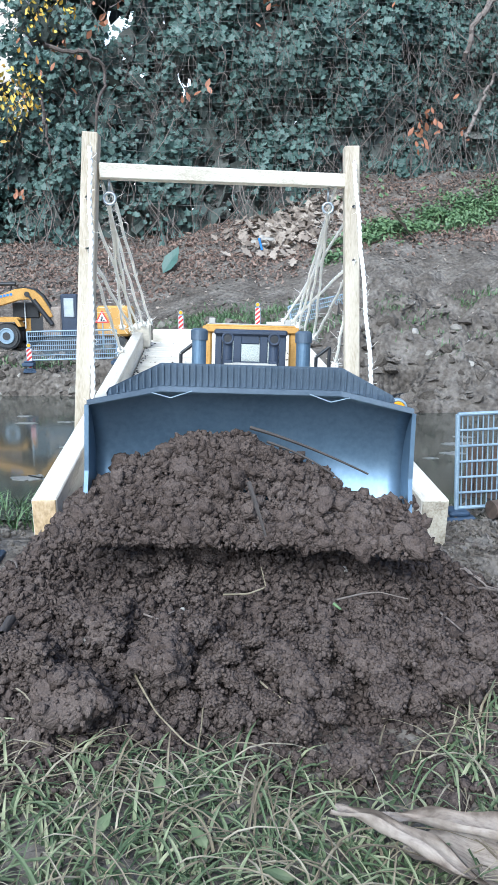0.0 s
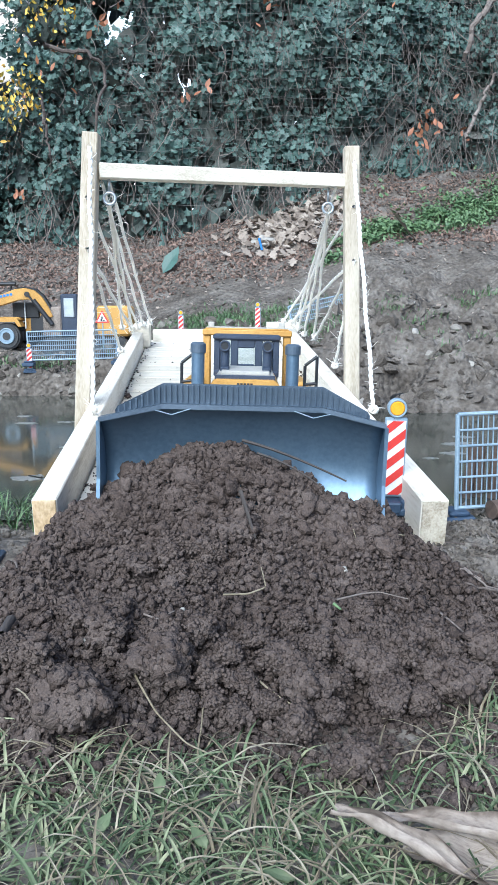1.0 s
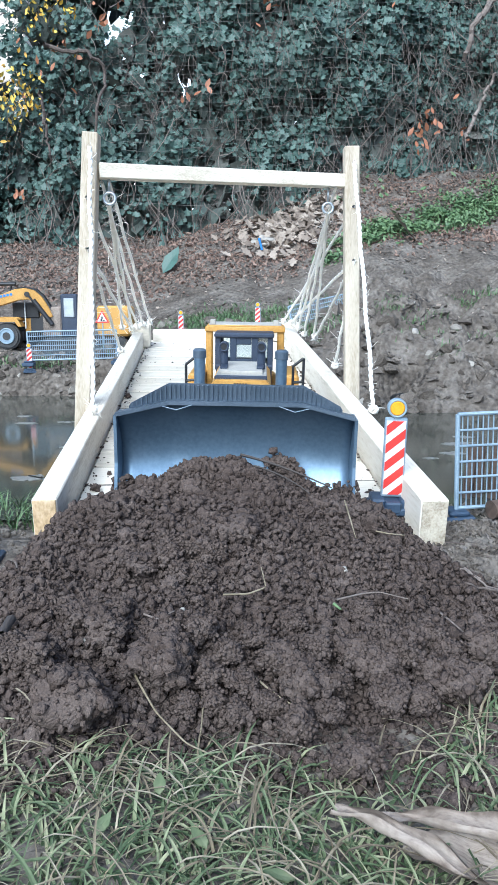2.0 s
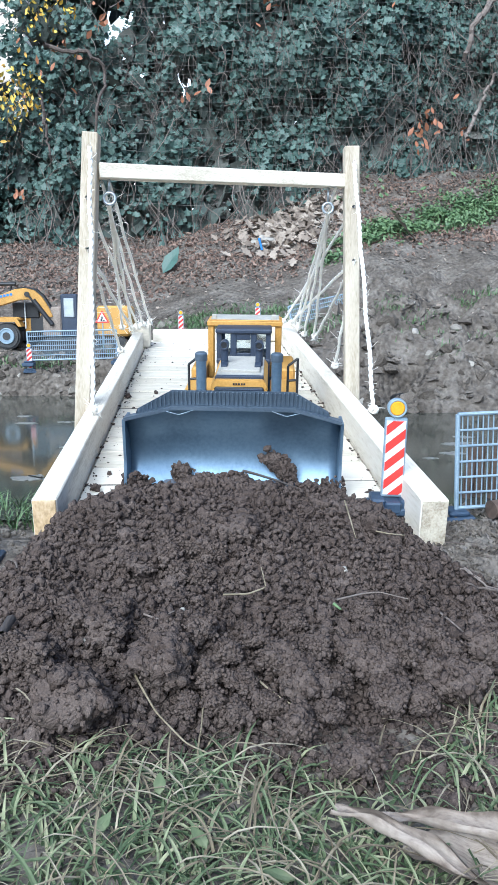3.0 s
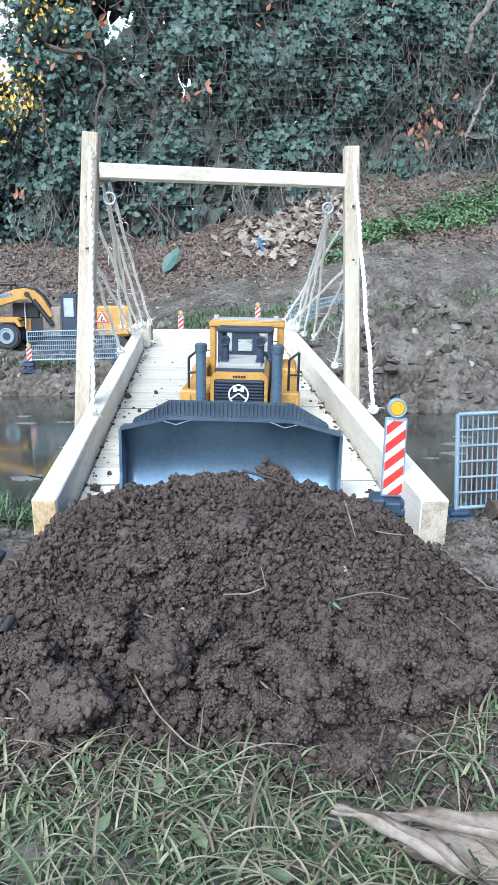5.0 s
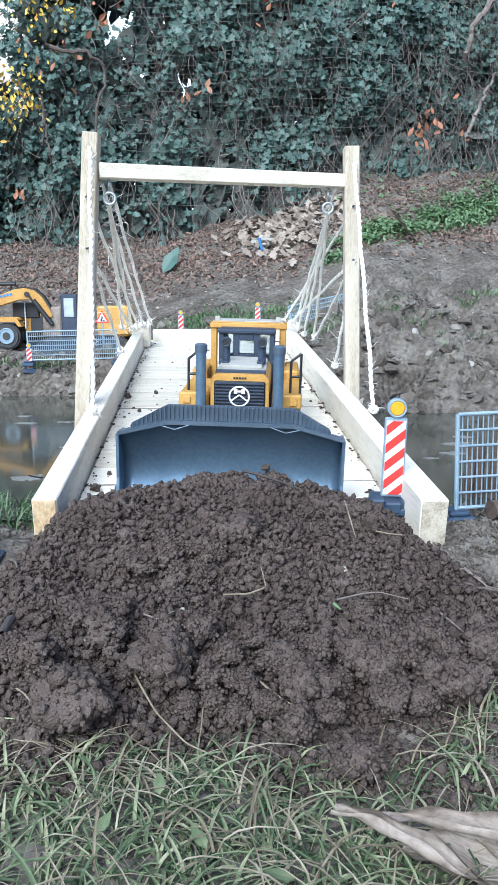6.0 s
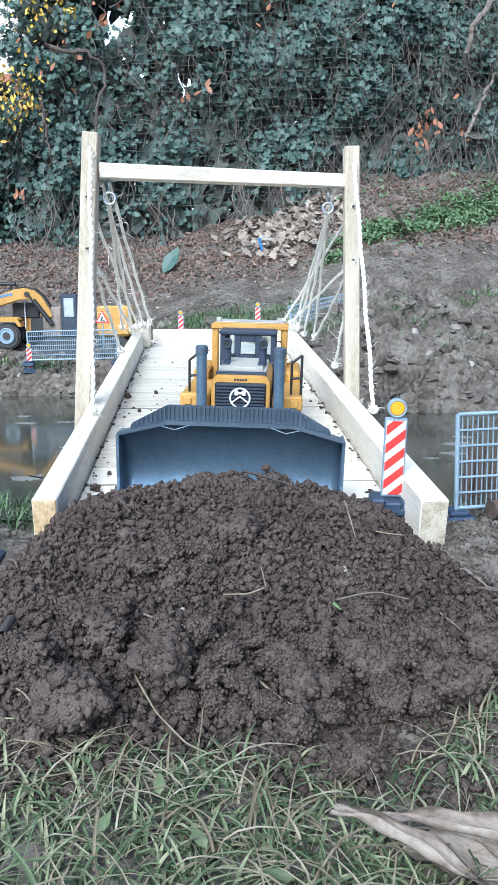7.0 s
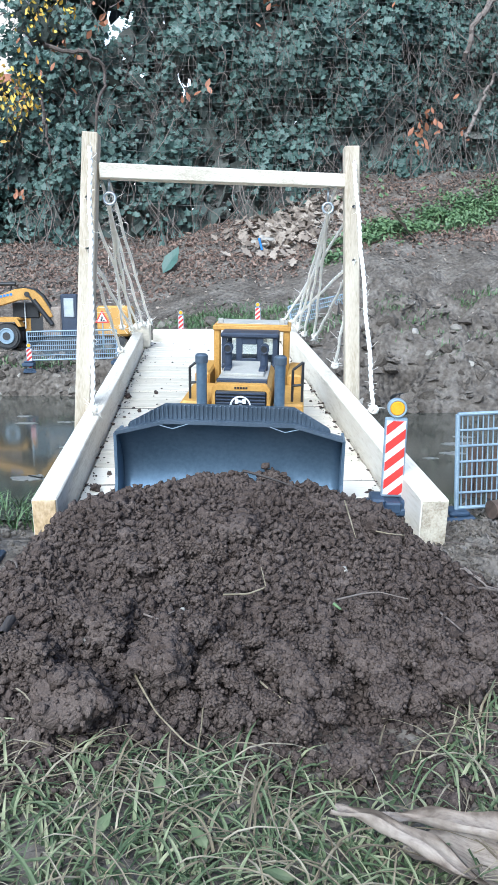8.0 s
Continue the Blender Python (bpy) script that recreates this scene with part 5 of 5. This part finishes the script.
    for _ in range(34000):
        x, y = rng.uniform(-2.6, 2.6), rng.uniform(4.0, 5.5)
        if rng.random() > smooth(4.0, 4.5, y):
            continue
        strew(t, OVAL, np.array([x, y, ground_at(x, y) + 0.01]), rng.uniform(0.010, 0.032), (0, -0.35, 1), rng, 0.6)
    for _ in range(520):
        x, y = 0.3 + rng.normal() * 0.17, 4.95 + rng.normal() * 0.2
        strew(p, OAK, np.array([x, y, ground_at(x, y) + rng.uniform(0.01, 0.05)]), rng.uniform(0.05, 0.1), (0, -0.6, 1), rng, 0.5)
    for _ in range(1100):
        x, y = rng.uniform(-1.8, 1.8), rng.uniform(2.6, 4.5)
        if y > float(bank(x)) + 0.1:
            strew(p, OAK, np.array([x, y, ground_at(x, y) + 0.006]), rng.uniform(0.012, 0.036), (0, -0.2, 1), rng, 0.35)
    tagged(t.made("leaf_litter", "litter"), "brown dead leaves covering the slope", "leaf litter", kind="stuff")
    tagged(p.made("leaf_pile", "paleleaf"), "pale dry oak leaves heaped under the hedge", "leaf litter", kind="stuff")
    # stones and lumps on the banks
    s, q = Heap(), Heap()
    for _ in range(2600):
        x = rng.uniform(-1.6, 1.8)
        y = float(bank(x)) + rng.uniform(-0.02, 0.9) ** 2
        v, f = CRUMBS[rng.integers(10)]
        r = 0.004 + 0.026 * rng.random() ** 3
        (s if rng.random() < 0.08 else q).add(v * r * rng.uniform(0.7, 1.3, 3) @ turned(rng).T + np.array([x, y, ground_at(x, y) + r * 0.2]), f)
    for _ in range(420):
        x = rng.uniform(-1.5, -0.2)
        y = float(bank(x)) + rng.uniform(-0.03, 0.1)
        v, f = KNOBS[rng.integers(len(KNOBS))]
        w = 0.006 + 0.014 * rng.random() ** 2
        (s if rng.random() < 0.2 else q).add(v * w * np.array([1, 1, 0.8]) * rng.uniform(0.7, 1.3, 3) @ turned(rng).T + np.array([x, y, ground_at(x, y)]), f)
    for _ in range(3600):
        x, y = rng.uniform(-0.7, 0.7), rng.uniform(0.6, 1.28)
        v, f = CRUMBS[rng.integers(10)]
        r = 0.002 + 0.006 * rng.random() ** 3
        q.add(v * r @ turned(rng).T + np.array([x, y, ground_at(x, y) + r * 0.2]), f)
    for _ in range(6500):
        x, y = rng.uniform(0.22, 0.62), rng.uniform(0.62, 1.24)
        v, f = KNOBS[rng.integers(len(KNOBS))]
        r = 0.0015 + 0.006 * rng.random() ** 2.5
        q.add(v * r * rng.uniform(0.6, 1.4, 3) @ turned(rng).T + np.array([x, y, ground_at(x, y) + r * 0.3]), f)
    for _ in range(300):
        x = rng.uniform(0.25, 1.5)
        y = float(bank(x)) + rng.uniform(0.0, 1.0)
        v, f = KNOBS[rng.integers(len(KNOBS))]
        w = 0.006 + 0.022 * rng.random() ** 2.5
        q.add((v * w * rng.uniform(0.6, 1.5, 3) @ turned(rng).T) * np.array([1.3, 1, 0.45]) + np.array([x, y, ground_at(x, y)]), f)
    tagged(s.made("bank_stones", "stone"), "small pale stones in the far bank", "stones", kind="stuff")
    tagged(q.made("bank_lumps", "clod"), "grey-brown mud lumps on the banks", "mud lumps", kind="stuff")


make_grass()


def stalk(name, pts, r, material, label, category="grass stalk", r_end=0.5):
    k = np.linspace(0, len(pts) - 1, 6 * len(pts))
    q = np.stack([np.interp(k, range(len(pts)), [p[i] for p in pts]) for i in range(3)], -1)
    q[1:-1] = (q[:-2] + q[1:-1] * 2 + q[2:]) / 4
    v, f = tube_arrays(q, np.linspace(r, r * r_end, len(q)), 5)
    return tagged(raw(name, v, f, material, smooth=True), label, category)


def on(x, y, dz=0.0):
    return (x, y, max(ground_at(x, y), heap_at(x, y) + 0.006) + dz)


# bleached stalks and thin roots on the heap
for pts in ([on(-0.118, 0.623, 0.014), on(-0.101, 0.581, 0.014), on(-0.083, 0.554, 0.014), on(-0.054, 0.526, 0.014), on(-0.023, 0.504, 0.014)],
            [on(-0.045, 0.594, 0.014), on(-0.042, 0.568, 0.014), on(-0.042, 0.536, 0.014)],
            [on(-0.002, 0.599, 0.014), on(0.015, 0.587, 0.014), on(0.033, 0.571, 0.014), on(0.058, 0.553, 0.014), on(0.071, 0.581, 0.014)],
            [on(-0.028, 0.701, 0.014), on(-0.001, 0.708, 0.014), on(0.019, 0.715, 0.014), on(0.014, 0.744, 0.014)],
            [on(0.133, 0.918, 0.014), on(0.134, 0.876, 0.014), on(0.135, 0.826, 0.014)],
            [on(0.167, 0.864, 0.014), on(0.185, 0.860, 0.014), on(0.206, 0.866, 0.014)]):
    stalk("grass_stalk", pts, 0.0013, "straw", "bleached dry grass stalk lying on the soil")
for pts in ([on(0.098, 0.715, 0.008), on(0.128, 0.729, 0.008), on(0.148, 0.729, 0.008), on(0.177, 0.713, 0.008)],
            [on(0.159, 0.654, 0.008), on(0.182, 0.660, 0.008), on(0.207, 0.666, 0.008)],
            [on(0.160, 0.634, 0.008), on(0.181, 0.643, 0.008), on(0.206, 0.646, 0.008)],
            [on(0.210, 0.701, 0.008), on(0.222, 0.676, 0.008), on(0.232, 0.669, 0.008)],
            [on(-0.111, 0.674, 0.008), on(-0.096, 0.669, 0.008), on(-0.079, 0.679, 0.008)],
            [on(-0.183, 0.714, 0.008), on(-0.166, 0.691, 0.008)]):
    stalk("root", pts, 0.0013, "twig", "thin greyish brown root lying on the soil", "root")
rt = np.random.default_rng(77)
mud = Heap()
for _ in range(90):
    x, y = rt.uniform(0.27, 0.6) * rt.choice([1, 1, 1, -1]), rt.uniform(0.72, 1.18)
    a, ln = rt.uniform(0, 6.3), rt.uniform(0.015, 0.06)
    j = np.linspace(0, 1, 7)
    tx, ty = x + np.cos(a) * ln * j, y + np.sin(a) * ln * j + 0.004 * np.sin(j * 4)
    mud.add(*tube_arrays(np.stack([tx, ty, [on(float(u), float(w), 0.003)[2] for u, w in zip(tx, ty)]], -1), np.linspace(1, 0.6, 7) * rt.uniform(0.0008, 0.002), 5))
tagged(mud.made("mud_twigs", "twig"), "thin broken twigs strewn over the mud", "twigs", kind="stuff")
stalk("grass_bit", [on(0.093, 0.704, 0.008), on(0.100, 0.696, 0.008)], 0.0022, "green", "fresh green grass bit on the soil", "grass bit")
stalk("dark_stick", [on(-0.264, 0.709, 0.012), on(-0.261, 0.670, 0.012)], 0.006, "root", "short dark rotten stick beside the heap", "stick", 0.8)


def make_curled_leaf():
    """A large dry leaf, rolled lengthwise, with a lifted lobe."""
    root = tagged(new("curled_leaf"), "large curled dry beige leaf lying in the grass", "leaf")
    def sheet(l0, l1, wid, roll, lift, blunt=False):
        rows = []
        for i in range(26):
            k = i / 25
            w = wid * (min(1.0, 0.15 + 3 * k) if blunt else math.sin(math.pi * (0.04 + 0.9 * k ** 0.8)) ** 0.6)
            row = []
            for j in range(15):
                u = j / 14 * 2 - 1
                a = u * roll
                row.append((l0 + (l1 - l0) * k, w * math.sin(a) / roll + 0.002 * math.sin(9 * k + u * 2), w * (1 - math.cos(a)) / roll + lift * math.sin(math.pi * k) + 0.0018 * math.sin(17 * k + 3 * u)))
            rows.append(row)
        return rows
    def leaf_part(name, rows):
        bm = bmesh.new()
        g = [[bm.verts.new(q) for q in r] for r in rows]
        b = [[bm.verts.new((q[0], q[1], q[2] - 0.0008)) for q in r] for r in rows]
        for i in range(len(g) - 1):
            for j in range(len(g[0]) - 1):
                bm.faces.new((g[i][j], g[i + 1][j], g[i + 1][j + 1], g[i][j + 1]))
                bm.faces.new((b[i][j], b[i][j + 1], b[i + 1][j + 1], b[i + 1][j]))
        return bm
    part("lamina", leaf_part("lamina", sheet(0, 0.12, 0.0145, 2.3, 0.006)), "curl", root, "", True)
    lobe = part("lobe", leaf_part("lobe", sheet(0, 0.13, 0.0145, 2.0, 0.005, True)), "curl", root, "", True)
    lobe.matrix_basis = pose(0.033, 0.008, 0.006, 10, -2, 22)
    under = part("under_lobe", leaf_part("under_lobe", sheet(0, 0.085, 0.026, 0.8, 0.0, True)), "curl", root, "", True)
    under.matrix_basis = pose(0.055, 0.004, -0.002, -4, 0, 14)
    root.matrix_basis = pose(0.063, 0.452, ground_at(0.1, 0.45) + 0.014, 0, 2, -37)


make_curled_leaf()


def flat_leaf(name, outline, size, m, material, label, category="leaf"):
    v, f = outline
    w = v * size
    w[:, 2] = 0.25 * size * (v[:, 0] ** 2 * 2 + 0.3 * v[:, 1] ** 2)
    v2 = np.concatenate([w, w - [0, 0, 0.0012]])
    n = len(v)
    ob = raw(name, v2, np.concatenate([f, f[:, ::-1] + n]), material)
    ob.matrix_basis = m
    return tagged(ob, label, category)


flat_leaf("broad_leaf", OVAL, 0.2, Matrix.Translation((-0.508, 4.58, ground_at(-0.508, 4.58) + 0.075)) @ pose(0, 0, 0, 62, 20, -25), "bigleaf", "large dark green leaf standing on the slope")
flat_leaf("brown_leaf", OAK, 0.26, Matrix.Translation((0.925, 4.32, ground_at(0.925, 4.32) + 0.085)) @ pose(0, 0, 0, 50, 10, 70), "paleleaf", "large curled brown dead leaf on the slope")
for x, y, s in ((-0.105, 0.43, 0.018), (0.02, 0.39, 0.02), (-0.07, 0.475, 0.018), (-0.035, 0.42, 0.018)):
    flat_leaf("plantain_leaf", OVAL, s * 1.1, Matrix.Translation((x, y, ground_at(x, y) + 0.016)) @ pose(0, 0, 0, 14, 6, 70 + 900 * x), "grass", "broad green plantain leaf in the grass")
bm = bmesh.new()
rod(bm, (0, 0, 0), (-0.02, 0.0, 0.075), 0.008, seg=10)
bit = tagged(part("blue_scrap", bm, "bluebit"), "small bright blue plastic scrap among dead leaves", "scrap")
bit.matrix_basis = pose(0.085, 4.62, ground_at(0.085, 4.62) + 0.03)


def make_tile_pipe():
    """A dark pipe mouth in the right bank."""
    bm = bmesh.new()
    rod(bm, (0, 0.08, 0), (0, 0.0, 0), 0.034, seg=24)
    ob = tagged(part("pipe_mouth", bm, "black"), "dark pipe mouth half buried in the bank", "pipe")
    ob.matrix_basis = pose(0.587, 2.60, ground_at(0.587, 2.6) + 0.004, -10, 0, 10)


make_tile_pipe()

# stones and wood bits standing out on the banks
for k, (x, y, s, mt, lb, ct) in enumerate([(0.68, 3.02, 0.03, "clod", "pale flat stone on the far bank", "stone"), (0.98, 2.95, 0.03, "stone", "pale flat stone on the far bank", "stone"), (0.1, 4.75, 0.05, "stone", "pale flat stone on the far bank", "stone"),
                                          (-0.75, 2.95, 0.04, "ground", "large grey mud lump on the far bank", "mud lump")]):
    v, f = MUD[k % 4]
    ob = raw(ct.replace(" ", "_"), v * np.array([1.2, 1, 0.85]) * s, f, mt, smooth=True)
    ob.location = (x, y, ground_at(x, y) + s * 0.1)
    tagged(ob, lb, ct)

# flat pale patches laid on the water in place of bright sky reflections
for x, y, s in ((-0.475, 1.46, 0.035), (-0.72, 2.2, 0.03), (-0.6, 2.22, 0.022), (-0.78, 2.35, 0.025), (0.58, 1.85, 0.045), (0.52, 1.72, 0.03), (0.62, 1.95, 0.025), (0.45, 1.66, 0.015), (-0.5, 1.8, 0.012), (-0.42, 1.62, 0.01)):
    rr = np.random.default_rng(int(abs(x) * 1000))
    out = [(math.cos(a) * s * rr.uniform(0.45, 1.5), math.sin(a) * s * 0.6 * rr.uniform(0.4, 1.6)) for a in np.linspace(0, 2 * math.pi, 22)[:-1]]
    ob = tagged(part("floating_scum", prism(bmesh.new(), out, 0, 0.002, 2), "scum"), "pale patch standing for sky reflected on the pond", "scum")
    ob.location = (x, y, 0.0195)

# a wooden log end by the near fence
bm = bmesh.new()
rod(bm, (0, 0, 0), (0.09, 0.03, 0.006), 0.016, 0.014, seg=14)
lg = tagged(part("log", bm, "bark"), "short dark log lying beside the fence foot", "log")
lg.matrix_basis = pose(0.415, 1.13, 0.045)

# split logs standing behind the near fence
for x, y, h, w in ((0.425, 1.3, 0.15, 0.011), (0.448, 1.31, 0.165, 0.013), (0.475, 1.3, 0.155, 0.012), (0.5, 1.32, 0.17, 0.014), (0.53, 1.31, 0.15, 0.013)):
    bm = bmesh.new()
    rod(bm, (0, 0, -0.02), (0.006, 0.0, h), w, w * 0.85, seg=9)
    for v in bm.verts:
        v.co.x += 0.003 * math.sin(v.co.z * 50 + x * 90)
    lg = tagged(part("split_log", bm, "bark"), "dark brown split log standing behind the fence", "log", "logs behind the fence")
    lg.location = (x, y, ground_at(x, y))

# bright sky low behind the hedge
bm = boxes(((-60, 70, -5), (60, 70.5, 60)))
tagged(part("backdrop", bm, "pale"), "bright pale overcast sky low behind the hedge", "sky", kind="structure")


def make_van():
    """A tan lorry that passes far behind the hedge."""
    root = tagged(new("lorry"), "tan orange lorry passing far behind the hedge", "lorry")
    part("cargo_box", boxes(((-2.6, 0, 0.75), (0, 1.7, 2.55)), bevel=0.05), "rust", root)
    part("cab", boxes(((0.05, 0.05, 0.55), (0.9, 1.65, 2.2)), bevel=0.12), "rust", root)
    part("chassis", boxes(((-2.5, 0.2, 0.45), (0.8, 1.5, 0.72)), bevel=0.03), "black", root)
    for x in (-1.9, 0.4):
        for y in (0.15, 1.4):
            bm = bmesh.new()
            rod(bm, (x, y, 0.36), (x, y + 0.2, 0.36), 0.36, seg=24)
            part("wheel", bm, "tyre", root)
    return root


VAN = make_van()

# pale house behind the hedge
hs = tagged(new("house"), "pale rendered house wall behind the hedge", "house")
part("wall", boxes(((-6.0, 11, 0.5), (-3.3, 14, 5.4)), bevel=0.02), "house", hs)
part("roof", boxes(((-6.2, 10.8, 5.4), (-3.1, 14.2, 5.6)), bevel=0.02), "bark", hs)


# ---- what moves ----
# seconds, machine's place, pitch, roll, heading, blade before the machine, blade's lift
DRIVE = [
    (0.0, -0.0026, 1.1520, 0.1194, -3.65, 1.60, 0.03, -0.3473, -0.0120),
    (0.5, -0.0021, 1.1664, 0.1172, -3.36, 1.60, 0.01, -0.3475, -0.0135),
    (1.0, -0.0100, 1.2609, 0.1027, -0.85, 1.40, -0.30, -0.3493, -0.0119),
    (1.5, -0.0140, 1.3423, 0.0942, 0.26, 1.20, -0.70, -0.3502, -0.0030),
    (2.8, -0.0174, 1.5648, 0.0960, 7.69, 0.80, -1.72, -0.3557, 0.0115),
    (4.0, -0.0167, 1.5690, 0.0958, 7.72, 0.80, -2.01, -0.3557, 0.0115),
    (4.5, -0.0170, 1.5624, 0.1030, 5.28, 1.00, -2.31, -0.3564, -0.0200),
    (5.8, -0.0147, 1.5081, 0.1013, 3.51, 1.50, -2.81, -0.3555, -0.0420),
    (6.5, -0.0133, 1.5072, 0.1006, 3.26, 1.50, -3.04, -0.3553, -0.0438),
    (7.0, -0.0118, 1.5085, 0.0984, 3.63, 1.50, -3.27, -0.3556, -0.0393),
    (7.5, -0.0086, 1.5127, 0.0942, 4.81, 1.30, -3.72, -0.3566, -0.0272),
    (8.0, -0.0078, 1.5031, 0.0901, 6.08, 1.30, -4.10, -0.3567, -0.0100),
]


def motions():
    machine, blade_rows = [], []
    for t, x, y, z, p, r, h, by, bz in DRIVE:
        machine.append((t, pose(x, y, z, p, r, h)))
        blade_rows.append((t, pose(0, by, bz)))
    walk(DOZER, machine)
    walk(BLADE, blade_rows)
    walk(VAN, [(t, pose(x, 9.4, 1.18)) for t, x in ((0, -7.5), (5.6, -5.2), (6.6, -3.95), (7.2, -3.85), (8.0, -3.78))])
    on_blade = [(t, a @ b) for (t, a), (_, b) in zip(machine, blade_rows)]
    for ob, at in STUCK:
        walk(ob, [(t, m @ Matrix.Translation(at)) for t, m in on_blade])
    # the load rides on the blade, then is left behind on the heap
    rest = Matrix.Translation((-0.01, 1.06, 0.02))
    walk(LOAD, on_blade[:4] + [(1.8, Matrix.Translation((-0.015, 1.03, 0.066))), (2.3, Matrix.Translation((-0.012, 1.055, 0.03))), (2.7, rest), (8.0, rest)])


motions()
